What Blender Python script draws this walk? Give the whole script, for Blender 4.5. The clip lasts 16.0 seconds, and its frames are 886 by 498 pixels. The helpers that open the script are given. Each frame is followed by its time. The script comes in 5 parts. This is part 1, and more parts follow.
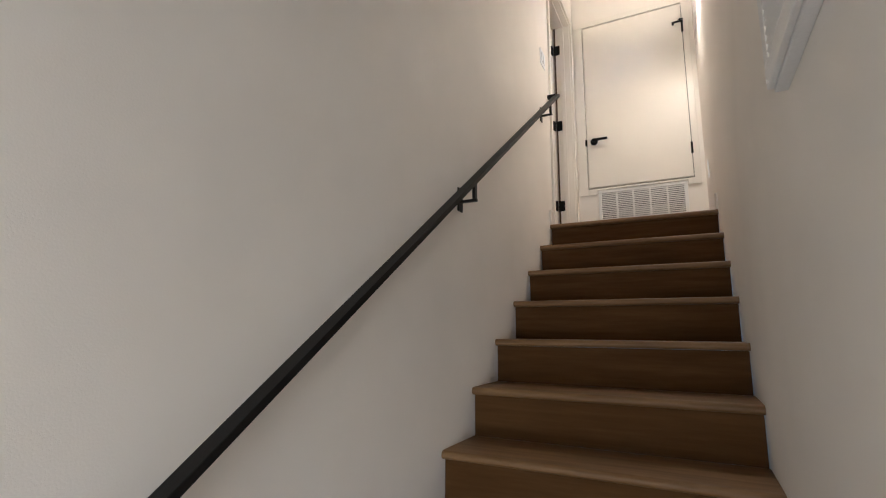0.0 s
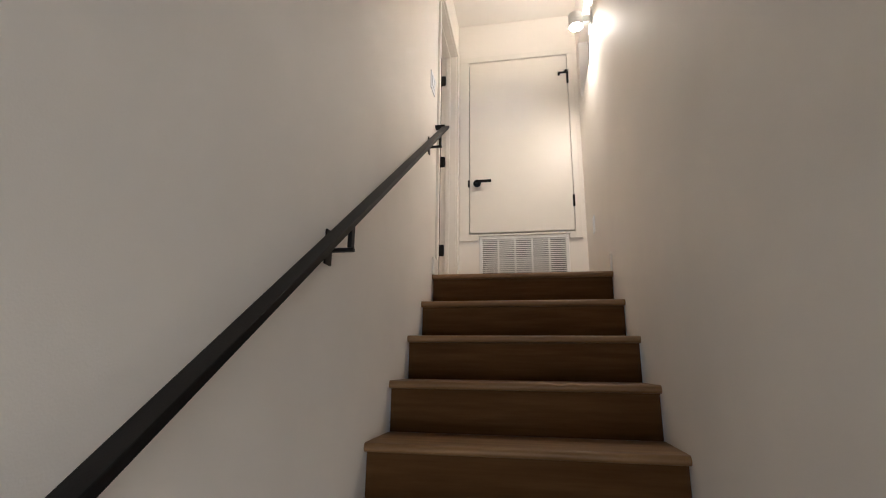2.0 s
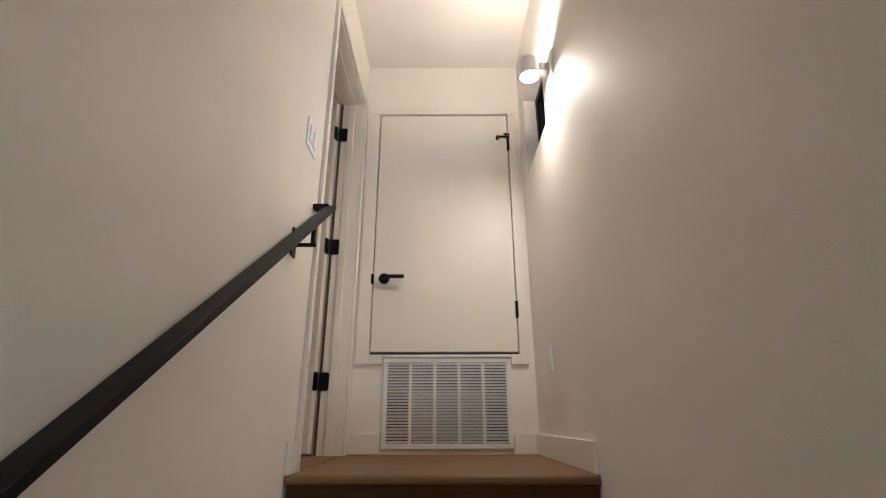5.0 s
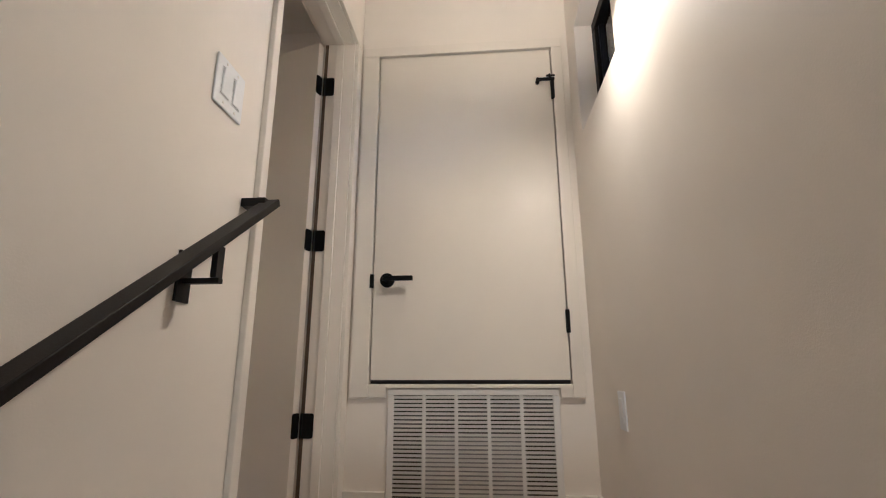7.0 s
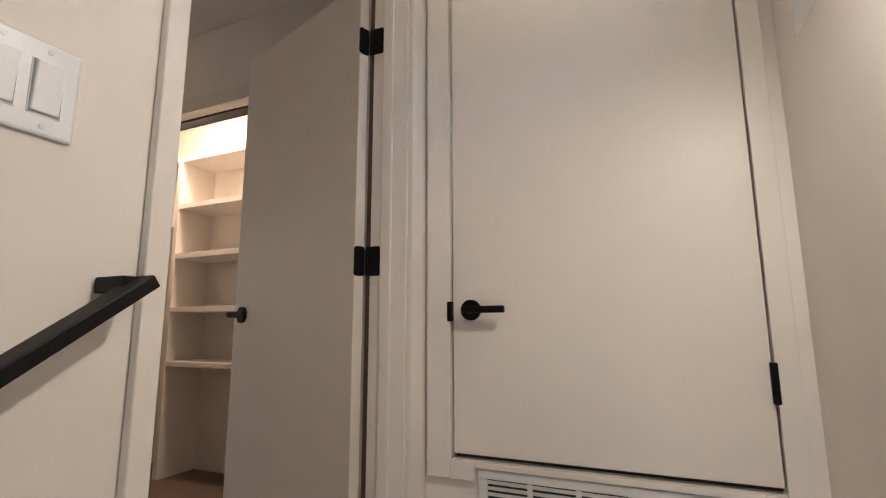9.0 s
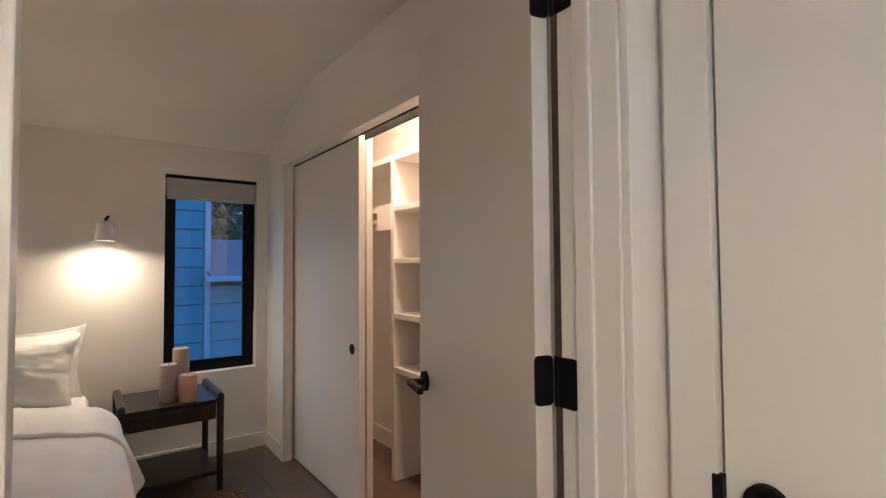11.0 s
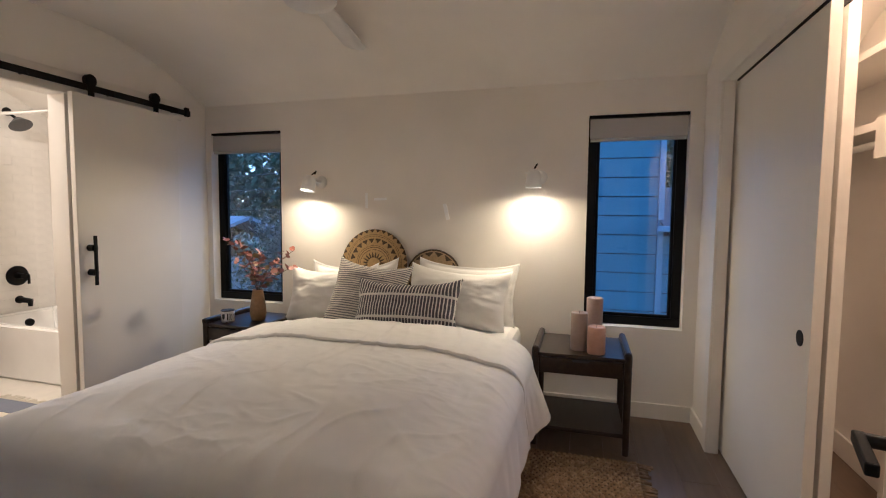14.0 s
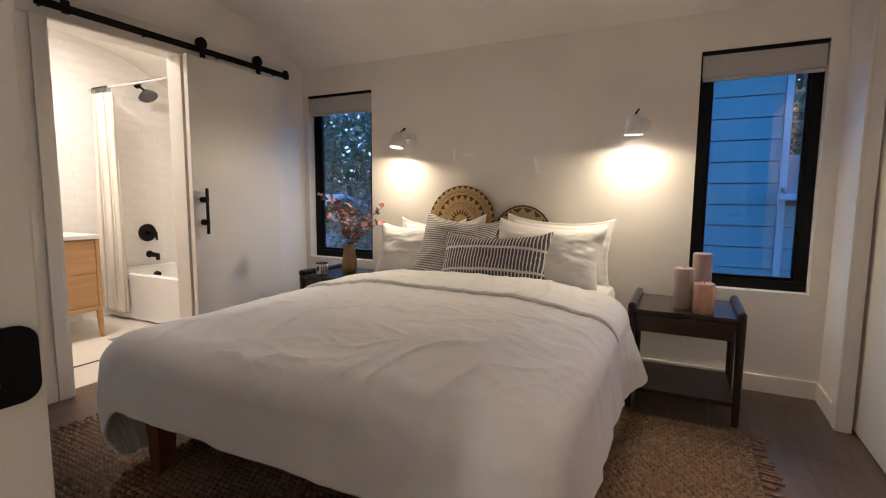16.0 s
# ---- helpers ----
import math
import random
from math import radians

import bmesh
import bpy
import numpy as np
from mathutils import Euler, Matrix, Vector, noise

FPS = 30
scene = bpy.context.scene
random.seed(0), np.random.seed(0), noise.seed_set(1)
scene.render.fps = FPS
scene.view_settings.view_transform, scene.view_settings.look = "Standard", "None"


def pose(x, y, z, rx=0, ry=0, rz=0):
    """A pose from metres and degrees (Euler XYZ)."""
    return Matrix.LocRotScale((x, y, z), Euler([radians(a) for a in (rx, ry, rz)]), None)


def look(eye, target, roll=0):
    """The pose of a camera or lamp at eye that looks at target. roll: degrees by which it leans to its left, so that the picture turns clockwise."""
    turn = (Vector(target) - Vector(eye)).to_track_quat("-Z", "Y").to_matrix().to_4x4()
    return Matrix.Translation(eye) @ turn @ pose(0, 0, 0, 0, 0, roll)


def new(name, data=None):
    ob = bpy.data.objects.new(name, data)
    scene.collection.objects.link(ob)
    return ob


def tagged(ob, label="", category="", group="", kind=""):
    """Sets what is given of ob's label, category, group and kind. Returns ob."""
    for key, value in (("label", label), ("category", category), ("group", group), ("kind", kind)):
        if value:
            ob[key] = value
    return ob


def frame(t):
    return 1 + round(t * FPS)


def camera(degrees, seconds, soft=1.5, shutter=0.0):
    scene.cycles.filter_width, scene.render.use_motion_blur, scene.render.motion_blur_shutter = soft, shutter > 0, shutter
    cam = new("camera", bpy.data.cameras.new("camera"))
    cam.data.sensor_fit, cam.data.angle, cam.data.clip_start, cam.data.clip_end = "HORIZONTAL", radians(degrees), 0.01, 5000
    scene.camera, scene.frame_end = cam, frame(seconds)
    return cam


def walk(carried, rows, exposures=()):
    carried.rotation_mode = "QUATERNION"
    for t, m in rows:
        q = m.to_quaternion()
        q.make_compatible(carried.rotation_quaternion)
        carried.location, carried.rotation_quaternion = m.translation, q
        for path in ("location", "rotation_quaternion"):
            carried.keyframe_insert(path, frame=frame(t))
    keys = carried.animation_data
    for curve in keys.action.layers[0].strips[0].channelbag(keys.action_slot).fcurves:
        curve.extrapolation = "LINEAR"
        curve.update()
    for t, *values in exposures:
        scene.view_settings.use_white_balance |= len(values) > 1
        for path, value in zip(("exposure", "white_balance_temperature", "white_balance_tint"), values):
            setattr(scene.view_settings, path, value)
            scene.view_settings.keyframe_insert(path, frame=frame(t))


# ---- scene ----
cam = camera(85.2, 16.0, soft=1.1)
PATH = [
    (0, (0.811, -3.186, -0.732), (-0.086, -1.431, -0.391), 0.5),
    (0.5, (0.711, -3.08, -0.646), (-0.017, -1.254, -0.275), 0.5),
    (1, (0.632, -2.979, -0.603), (0.059, -1.106, -0.198), 0.6),
    (1.5, (0.558, -2.87, -0.57), (0.106, -0.972, -0.132), 0.6),
    (2, (0.546, -2.676, -0.513), (0.201, -0.763, -0.041), 0.7),
    (2.5, (0.569, -2.496, -0.408), (0.329, -0.574, 0.093), 0.4),
    (3, (0.553, -2.323, -0.322), (0.391, -0.404, 0.22), 0.3),
    (3.5, (0.532, -2.192, -0.188), (0.423, -0.285, 0.404), 0.2),
    (4, (0.545, -2.015, -0.091), (0.474, -0.118, 0.54), 0.2),
    (4.5, (0.539, -1.836, 0.028), (0.509, 0.051, 0.689), 0.1),
    (5, (0.509, -1.672, 0.16), (0.502, 0.211, 0.834), -0.1),
    (5.2, (0.51, -1.624, 0.212), (0.503, 0.26, 0.882), -0.2),
    (7.3, (0.613, -0.929, 0.617), (0.396, 1.006, 1.076), -0.2),
    (7.5, (0.646, -0.876, 0.669), (0.39, 1.06, 1.098), -0.3),
    (8, (0.683, -0.736, 0.757), (0.294, 1.193, 1.114), -0.3),
    (8.5, (0.679, -0.557, 0.862), (0.106, 1.336, 1.159), -0.1),
    (8.7, (0.686, -0.481, 0.865), (0.023, 1.379, 1.18), -0.2),
    (10.8, (0.472, 0.140, 1.287), (-1.060, 1.416, 1.368), -0.1),
    (11, (0.462, 0.178, 1.304), (-1.142, 1.369, 1.373), -0.4),
    (11.5, (0.382, 0.262, 1.345), (-1.387, 1.191, 1.377), -0.3),
    (12, (0.282, 0.352, 1.407), (-1.617, 0.981, 1.389), 0.0),
    (12.5, (0.228, 0.385, 1.420), (-1.749, 0.685, 1.367), 0.5),
    (13, (0.191, 0.470, 1.398), (-1.808, 0.435, 1.325), 0.5),
    (13.5, (0.143, 0.540, 1.342), (-1.828, 0.216, 1.239), 0.5),
    (14, (0.064, 0.577, 1.283), (-1.854, 0.023, 1.146), 0.5),
    (14.5, (0.039, 0.578, 1.228), (-1.831, -0.115, 1.079), 0.5),
    (15, (0.027, 0.567, 1.174), (-1.803, -0.226, 1.009), 0.5),
    (15.5, (0.018, 0.563, 1.134), (-1.778, -0.292, 0.942), 0.4),
    (16, (0.004, 0.562, 1.096), (-1.776, -0.329, 0.883), 0.4),
]
walk(cam, [(t, look(eye, target, roll)) for t, eye, target, roll in PATH],
     exposures=[(t, e, 5150, 10) for t, e in ((0, 2.05), (1.2, 2.0), (2.5, 1.98), (3.5, 1.85), (5, 1.6), (7.5, 1.42), (8.7, 1.36), (11, 1.5), (12, 1.52), (13, 1.52), (14, 1.6), (16, 1.62))])

# ---------------------------------------------------------------- world and light
world = bpy.data.worlds.new("dusk")
scene.world = world
world.use_nodes = True
wn = world.node_tree.nodes
sky = wn.new("ShaderNodeTexSky")
sky.sky_type = "NISHITA"
sky.sun_disc = False
sky.sun_elevation = radians(45)
sky.sun_rotation = radians(270)
sky.air_density, sky.dust_density, sky.ozone_density = 1.0, 0.3, 6.0
wn["Background"].inputs["Strength"].default_value = 0.15
world.node_tree.links.new(sky.outputs[0], wn["Background"].inputs[0])


def lamp(name, kind, power, colour, m, size=0.05, spot=None, blend=0.5):
    d = bpy.data.lights.new(name, kind)
    d.energy, d.color = power, colour
    if kind == "AREA":
        if isinstance(size, tuple):
            d.shape, d.size, d.size_y = "RECTANGLE", size[0], size[1]
        else:
            d.shape, d.size = "DISK", size
    else:
        d.shadow_soft_size = size
    if kind == "SPOT":
        d.spot_size, d.spot_blend = radians(spot), blend
    ob = new(name, d)
    ob.matrix_world = m
    return ob


WARM = (1.0, 0.72, 0.39)
SCONCE = (1.0, 0.77, 0.53)
# the up-and-down wall light on the landing
SCX, SCY, SCZ = 0.903, 0.15, 1.697
lamp("sconce_down", "AREA", 2.7, SCONCE, pose(SCX, SCY, SCZ - 0.036, 10, 8, 0), 0.072)
lamp("sconce_up", "AREA", 2.3, SCONCE, pose(SCX, SCY, SCZ + 0.036, 172, -8, 0), 0.072)
# reading lights over the bed
lamp("reading_light_a", "AREA", 2.35, WARM, pose(-3.072, 0.2685, 1.474, 0, -24, 0), 0.07)
lamp("reading_light_b", "AREA", 2.35, WARM, pose(-3.061, -1.357, 1.462, -6, -26, 0), 0.07)
# the bright, overcast western sky after sunset
west = lamp("evening_sky", "SUN", 1.3, (0.42, 0.66, 1.0), look((-10, 1.5, 8), (0, 0, 0)))
west.data.angle = radians(80)
# closet and bathroom ceiling lights
lamp("closet_light", "AREA", 8.5, (1.0, 0.64, 0.38), pose(-1.75, 1.54, 2.40), 0.25)
lamp("bathroom_light", "AREA", 12, (1.0, 0.76, 0.53), pose(-1.75, -3.3, 2.40), 0.30)
# daylight from the hall at the foot of the stairs
lamp("hall_daylight", "AREA", 20, (1.0, 0.89, 0.72), pose(1.2, -6.05, -1.5, 90, 0, 0), (1.6, 1.5))

# ---------------------------------------------------------------- materials


def node_mat(name):
    m = bpy.data.materials.new(name)
    m.use_nodes = True
    nt = m.node_tree
    return m, nt, nt.nodes["Principled BSDF"]


def tex_coord(nt, scale=(1, 1, 1), generated=False):
    tc = nt.nodes.new("ShaderNodeTexCoord")
    mp = nt.nodes.new("ShaderNodeMapping")
    mp.inputs["Scale"].default_value = scale
    nt.links.new(tc.outputs["Generated" if generated else "Object"], mp.inputs[0])
    return mp.outputs[0]


def noise_node(nt, vec, scale, detail=4, rough=0.55):
    n = nt.nodes.new("ShaderNodeTexNoise")
    n.inputs["Scale"].default_value, n.inputs["Detail"].default_value = scale, detail
    n.inputs["Roughness"].default_value = rough
    nt.links.new(vec, n.inputs["Vector"])
    return n.outputs[0]


def ramp(nt, fac, stops):
    r = nt.nodes.new("ShaderNodeValToRGB")
    e = r.color_ramp.elements
    while len(e) < len(stops):
        e.new(0.5)
    for k, (p, c) in zip(e, stops):
        k.position, k.color = p, (*c, 1)
    nt.links.new(fac, r.inputs[0])
    return r.outputs[0]


def mix_col(nt, fac, a, b, mode="MIX"):
    m = nt.nodes.new("ShaderNodeMix")
    m.data_type, m.blend_type = "RGBA", mode
    for sock, val in ((m.inputs[0], fac), (m.inputs[6], a), (m.inputs[7], b)):
        if isinstance(val, (int, float)):
            sock.default_value = val
        elif isinstance(val, tuple):
            sock.default_value = (*val, 1)
        else:
            nt.links.new(val, sock)
    return m.outputs[2]


def bump(nt, bsdf, height, strength, dist=0.002):
    b = nt.nodes.new("ShaderNodeBump")
    b.inputs["Strength"].default_value, b.inputs["Distance"].default_value = strength, dist
    nt.links.new(height, b.inputs["Height"])
    nt.links.new(b.outputs[0], bsdf.inputs["Normal"])


def paint(name, col, rough=0.6, orange=260, strength=0.25, vary=0.04):
    """Rolled or sprayed paint: fine stipple, faint large unevenness."""
    m, nt, p = node_mat(name)
    v = tex_coord(nt)
    big = noise_node(nt, v, 1.3, 3)
    lo = tuple(c * (1 - vary) for c in col)
    hi = tuple(min(1, c * (1 + vary)) for c in col)
    nt.links.new(ramp(nt, big, [(0.35, lo), (0.65, hi)]), p.inputs["Base Color"])
    fine = noise_node(nt, v, orange, 3)
    rr = nt.nodes.new("ShaderNodeMapRange")
    rr.inputs[3].default_value, rr.inputs[4].default_value = rough - 0.06, rough + 0.06
    nt.links.new(noise_node(nt, v, 9, 3), rr.inputs[0])
    nt.links.new(rr.outputs[0], p.inputs["Roughness"])
    bump(nt, p, fine, strength, 0.0012)
    return m


def wood(name, dark, mid, light, rough=0.45, along="Y", scale=1.0, strength=0.15, knots=False, gloss=0.4):
    """Grain stretched along one axis, varied from piece to piece."""
    m, nt, p = node_mat(name)
    tc = nt.nodes.new("ShaderNodeTexCoord")
    oi = nt.nodes.new("ShaderNodeObjectInfo")
    add = nt.nodes.new("ShaderNodeVectorMath")
    add.operation = "MULTIPLY_ADD"
    comb = nt.nodes.new("ShaderNodeCombineXYZ")
    for k in range(3):
        nt.links.new(oi.outputs["Random"], comb.inputs[k])
    add.inputs[1].default_value = (17, 23, 31)
    nt.links.new(comb.outputs[0], add.inputs[0])
    nt.links.new(tc.outputs["Object"], add.inputs[2])
    mp = nt.nodes.new("ShaderNodeMapping")
    s = {"X": (1.2, 16, 16), "Y": (16, 1.2, 16), "Z": (16, 16, 1.2)}[along]
    mp.inputs["Scale"].default_value = tuple(a * scale for a in s)
    nt.links.new(add.outputs[0], mp.inputs[0])
    g = noise_node(nt, mp.outputs[0], 2.2, 7, 0.62)
    col = ramp(nt, g, [(0.3, dark), (0.5, mid), (0.72, light)])
    big = noise_node(nt, add.outputs[0], 3.0, 2)
    col = mix_col(nt, ramp(nt, big, [(0.3, (0.0, 0, 0)), (0.75, (0.35, 0.35, 0.35))]), col, dark)
    if knots:
        vor = nt.nodes.new("ShaderNodeTexVoronoi")
        vor.inputs["Scale"].default_value = 3.1
        nt.links.new(add.outputs[0], vor.inputs["Vector"])
        col = mix_col(nt, ramp(nt, vor.outputs["Distance"], [(0.03, (0.9, 0.9, 0.9)), (0.075, (0, 0, 0))]), col,
                      tuple(c * 0.18 for c in dark))
    nt.links.new(col, p.inputs["Base Color"])
    p.inputs["Roughness"].default_value = rough
    p.inputs["Specular IOR Level"].default_value = gloss
    bump(nt, p, g, strength, 0.002)
    return m


def plain(name, col, rough=0.5, metal=0.0, grain=60, vary=0.12, strength=0.1):
    m, nt, p = node_mat(name)
    v = tex_coord(nt)
    n = noise_node(nt, v, grain, 4)
    nt.links.new(ramp(nt, n, [(0.3, tuple(c * (1 - vary) for c in col)), (0.7, tuple(min(1, c * (1 + vary)) for c in col))]),
                 p.inputs["Base Color"])
    p.inputs["Roughness"].default_value, p.inputs["Metallic"].default_value = rough, metal
    bump(nt, p, n, strength, 0.001)
    return m


def cloth(name, col, rough=0.9, weave=700, strength=0.3, sheen=0.2):
    m, nt, p = node_mat(name)
    v = tex_coord(nt)
    w = noise_node(nt, v, weave, 2)
    big = noise_node(nt, v, 5, 3)
    nt.links.new(ramp(nt, big, [(0.3, tuple(c * 0.94 for c in col)), (0.7, col)]), p.inputs["Base Color"])
    p.inputs["Roughness"].default_value = rough
    p.inputs["Sheen Weight"].default_value = sheen
    bump(nt, p, w, strength, 0.0008)
    return m


def stripes(name, a, b, axis, per_metre, duty, bands=(), band_axis=2):
    """Woven stripes along one axis of the cushion, with plain bands across them."""
    m, nt, p = node_mat(name)
    tc = nt.nodes.new("ShaderNodeTexCoord")
    sep = nt.nodes.new("ShaderNodeSeparateXYZ")
    wob = nt.nodes.new("ShaderNodeVectorMath")
    wob.operation = "MULTIPLY_ADD"
    nz = nt.nodes.new("ShaderNodeTexNoise")
    nz.inputs["Scale"].default_value = 14
    nt.links.new(tc.outputs["Object"], nz.inputs["Vector"])
    wob.inputs[1].default_value = (0.0022, 0.0022, 0.0022)
    nt.links.new(nz.outputs["Color"], wob.inputs[0])
    nt.links.new(tc.outputs["Object"], wob.inputs[2])
    nt.links.new(wob.outputs[0], sep.inputs[0])

    def op(kind, x, y):
        n = nt.nodes.new("ShaderNodeMath")
        n.operation = kind
        for sock, val in zip(n.inputs, (x, y)):
            if isinstance(val, (int, float)):
                sock.default_value = val
            else:
                nt.links.new(val, sock)
        return n.outputs[0]
    saw = op("FRACT", op("MULTIPLY", sep.outputs[axis], per_metre), 0)
    line = op("LESS_THAN", saw, duty)
    for c, w in bands:
        off = op("ABSOLUTE", op("SUBTRACT", sep.outputs[band_axis], c), 0)
        line = op("MULTIPLY", line, op("GREATER_THAN", off, w))
    nt.links.new(mix_col(nt, line, a, b), p.inputs["Base Color"])
    p.inputs["Roughness"].default_value = 0.95
    bump(nt, p, noise_node(nt, tc.outputs["Object"], 500, 2), 0.4, 0.001)
    return m


def glow(name, col, power):
    m, nt, p = node_mat(name)
    p.inputs["Base Color"].default_value = (*col, 1)
    p.inputs["Emission Color"].default_value = (*col, 1)
    p.inputs["Emission Strength"].default_value = power
    return m


def glass_mat(name, tint=(0.9, 0.95, 1.0)):
    m, nt, p = node_mat(name)
    out = nt.nodes["Material Output"]
    tr, gl, mx = (nt.nodes.new("ShaderNodeBsdfTransparent"), nt.nodes.new("ShaderNodeBsdfGlossy"), nt.nodes.new("ShaderNodeMixShader"))
    fr = nt.nodes.new("ShaderNodeFresnel")
    fr.inputs[0].default_value = 1.5
    gl.inputs["Roughness"].default_value = 0.02
    tr.inputs[0].default_value = (*tint, 1)
    nt.links.new(fr.outputs[0], mx.inputs[0])
    nt.links.new(tr.outputs[0], mx.inputs[1])
    nt.links.new(gl.outputs[0], mx.inputs[2])
    nt.links.new(mx.outputs[0], out.inputs[0])
    return m


M_WALL = paint("wall_paint", (0.86, 0.815, 0.75), 0.62)
M_CEIL = paint("ceiling_paint", (0.86, 0.82, 0.76), 0.8)
M_TRIM = paint("trim_enamel", (0.82, 0.78, 0.71), 0.34, 90, 0.12, 0.02)
M_DOOR = paint("door_enamel", (0.82, 0.775, 0.70), 0.40, 120, 0.10, 0.02)
M_BLACK = plain("black_powder_coat", (0.003, 0.003, 0.0033), 0.48, 0.0, 300, 0.2, 0.15)
M_RAIL = plain("blackened_steel", (0.007, 0.0068, 0.0068), 0.5, 0.0, 220, 0.3, 0.2)
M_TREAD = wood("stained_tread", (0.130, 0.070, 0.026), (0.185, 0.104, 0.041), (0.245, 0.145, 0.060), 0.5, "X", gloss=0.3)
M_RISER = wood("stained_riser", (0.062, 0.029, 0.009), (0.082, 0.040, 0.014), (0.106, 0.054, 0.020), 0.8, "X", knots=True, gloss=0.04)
M_FLOOR = wood("floor_oak", (0.122, 0.080, 0.052), (0.140, 0.093, 0.061), (0.162, 0.109, 0.072), 0.40, "X", strength=0.08)
M_PLATE = plain("white_plastic", (0.85, 0.87, 0.90), 0.3, 0, 200, 0.02, 0.05)
M_GRILLE = plain("white_enamelled_steel", (0.80, 0.79, 0.77), 0.4, 0, 160, 0.03, 0.08)
# near-black for painted shade in gaps and recesses, and for small dark parts
M_DARK = plain("gap_shade_and_dark_parts", (0.05, 0.05, 0.055), 0.8)
M_FILTER = cloth("filter_pad", (0.35, 0.35, 0.36))
M_LAMPWHITE = plain("white_lamp_enamel", (0.82, 0.81, 0.79), 0.35, 0, 150, 0.02, 0.05)
M_GLOW = glow("lamp_glow", (1.0, 0.86, 0.66), 14.0)
M_GLASS = glass_mat("window_glass")
M_LINEN = cloth("white_linen", (0.86, 0.835, 0.80))
M_PILLOW = cloth("white_pillow_linen", (0.86, 0.84, 0.81))
M_WALNUT = wood("dark_walnut", (0.018, 0.011, 0.008), (0.030, 0.018, 0.012), (0.048, 0.03, 0.02), 0.28, "X")
M_CHERRY = wood("cherry_wood", (0.10, 0.025, 0.010), (0.16, 0.045, 0.018), (0.22, 0.07, 0.03), 0.4, "Z")
M_OAK = wood("light_oak", (0.42, 0.24, 0.10), (0.52, 0.31, 0.14), (0.60, 0.38, 0.19), 0.45, "X")
M_SHADE = cloth("roller_shade", (0.50, 0.48, 0.46), 0.8)
M_TILE = plain("white_glazed_tile", (0.80, 0.78, 0.74), 0.12, 0, 12, 0.04, 0.05)
M_GROUT = plain("grout", (0.74, 0.72, 0.68), 0.9)
M_TUB = plain("white_tub_enamel", (0.84, 0.83, 0.80), 0.14, 0, 8, 0.02, 0.02)
M_CURTAIN = cloth("cream_curtain", (0.80, 0.75, 0.66))
M_STONE = plain("white_counter", (0.82, 0.81, 0.79), 0.2, 0, 20, 0.04, 0.02)
M_SIDING = paint("painted_siding", (0.10, 0.20, 0.25), 0.7, 140, 0.3, 0.06)
M_SIDETRIM = paint("siding_trim", (0.17, 0.27, 0.34), 0.6)

for mat, gloss in ((M_BLACK, 0.18), (M_RAIL, 0.22)):
    mat.node_tree.nodes["Principled BSDF"].inputs["Specular IOR Level"].default_value = gloss

# ---------------------------------------------------------------- builders


def box(bm, x0, y0, z0, x1, y1, z1, bevel=0.0, m=None):
    r = bmesh.ops.create_cube(bm, size=1)
    vs = r["verts"]
    for v in vs:
        v.co = Vector(((x0 + x1) / 2 + v.co.x * (x1 - x0), (y0 + y1) / 2 + v.co.y * (y1 - y0), (z0 + z1) / 2 + v.co.z * (z1 - z0)))
        if m is not None:
            v.co = m @ v.co
    if bevel:
        es = list({e for v in vs for e in v.link_edges})
        bmesh.ops.bevel(bm, geom=es, offset=bevel, segments=2, affect="EDGES", profile=0.5)
    return bm


def cyl(bm, a, b, r0, r1=None, n=24, caps=True):
    a, b = Vector(a), Vector(b)
    r1 = r0 if r1 is None else r1
    m = Matrix.Translation((a + b) / 2) @ (b - a).to_track_quat("Z", "Y").to_matrix().to_4x4()
    bmesh.ops.create_cone(bm, cap_ends=caps, segments=n, radius1=r0, radius2=r1, depth=(b - a).length, matrix=m)
    return bm


def lathe(bm, prof, c=(0, 0, 0), n=32, m=None):
    """Turns (radius, height) pairs about z; smooth."""
    rings = []
    for r, z in prof:
        ring = []
        for k in range(n):
            a = 2 * math.pi * k / n
            co = Vector((c[0] + r * math.cos(a), c[1] + r * math.sin(a), c[2] + z))
            ring.append(bm.verts.new(m @ co if m is not None else co))
        rings.append(ring)
    for p, q in zip(rings, rings[1:]):
        for k in range(n):
            f = bm.faces.new((p[k], p[(k + 1) % n], q[(k + 1) % n], q[k]))
            f.smooth = True
    bm.faces.new(rings[0][::-1])
    bm.faces.new(rings[-1])
    return bm


def grid_mesh(name, pts):
    """A mesh from an (n, m, 3) array of places worked out by a formula."""
    n, m = pts.shape[:2]
    idx = np.arange(n * m).reshape(n, m)
    f = np.stack([idx[:-1, :-1], idx[1:, :-1], idx[1:, 1:], idx[:-1, 1:]], -1).reshape(-1, 4)
    me = bpy.data.meshes.new(name)
    me.from_pydata(pts.reshape(-1, 3).tolist(), [], f.tolist())
    me.polygons.foreach_set("use_smooth", [True] * len(me.polygons))
    return me


def mesh_of(bm, name, material, smooth=False):
    bmesh.ops.recalc_face_normals(bm, faces=bm.faces)
    me = bpy.data.meshes.new(name)
    if smooth:
        for f in bm.faces:
            f.smooth = True
    bm.to_mesh(me)
    bm.free()
    me.materials.append(material)
    return me


def part(name, bm, material, parent=None, label="", smooth=False, kind=""):
    me = bm if isinstance(bm, bpy.types.Mesh) else mesh_of(bm, name, material, smooth)
    if not me.materials:
        me.materials.append(material)
    ob = new(name, me)
    if parent is not None:
        ob.parent = parent
    return tagged(ob, label, kind=kind)


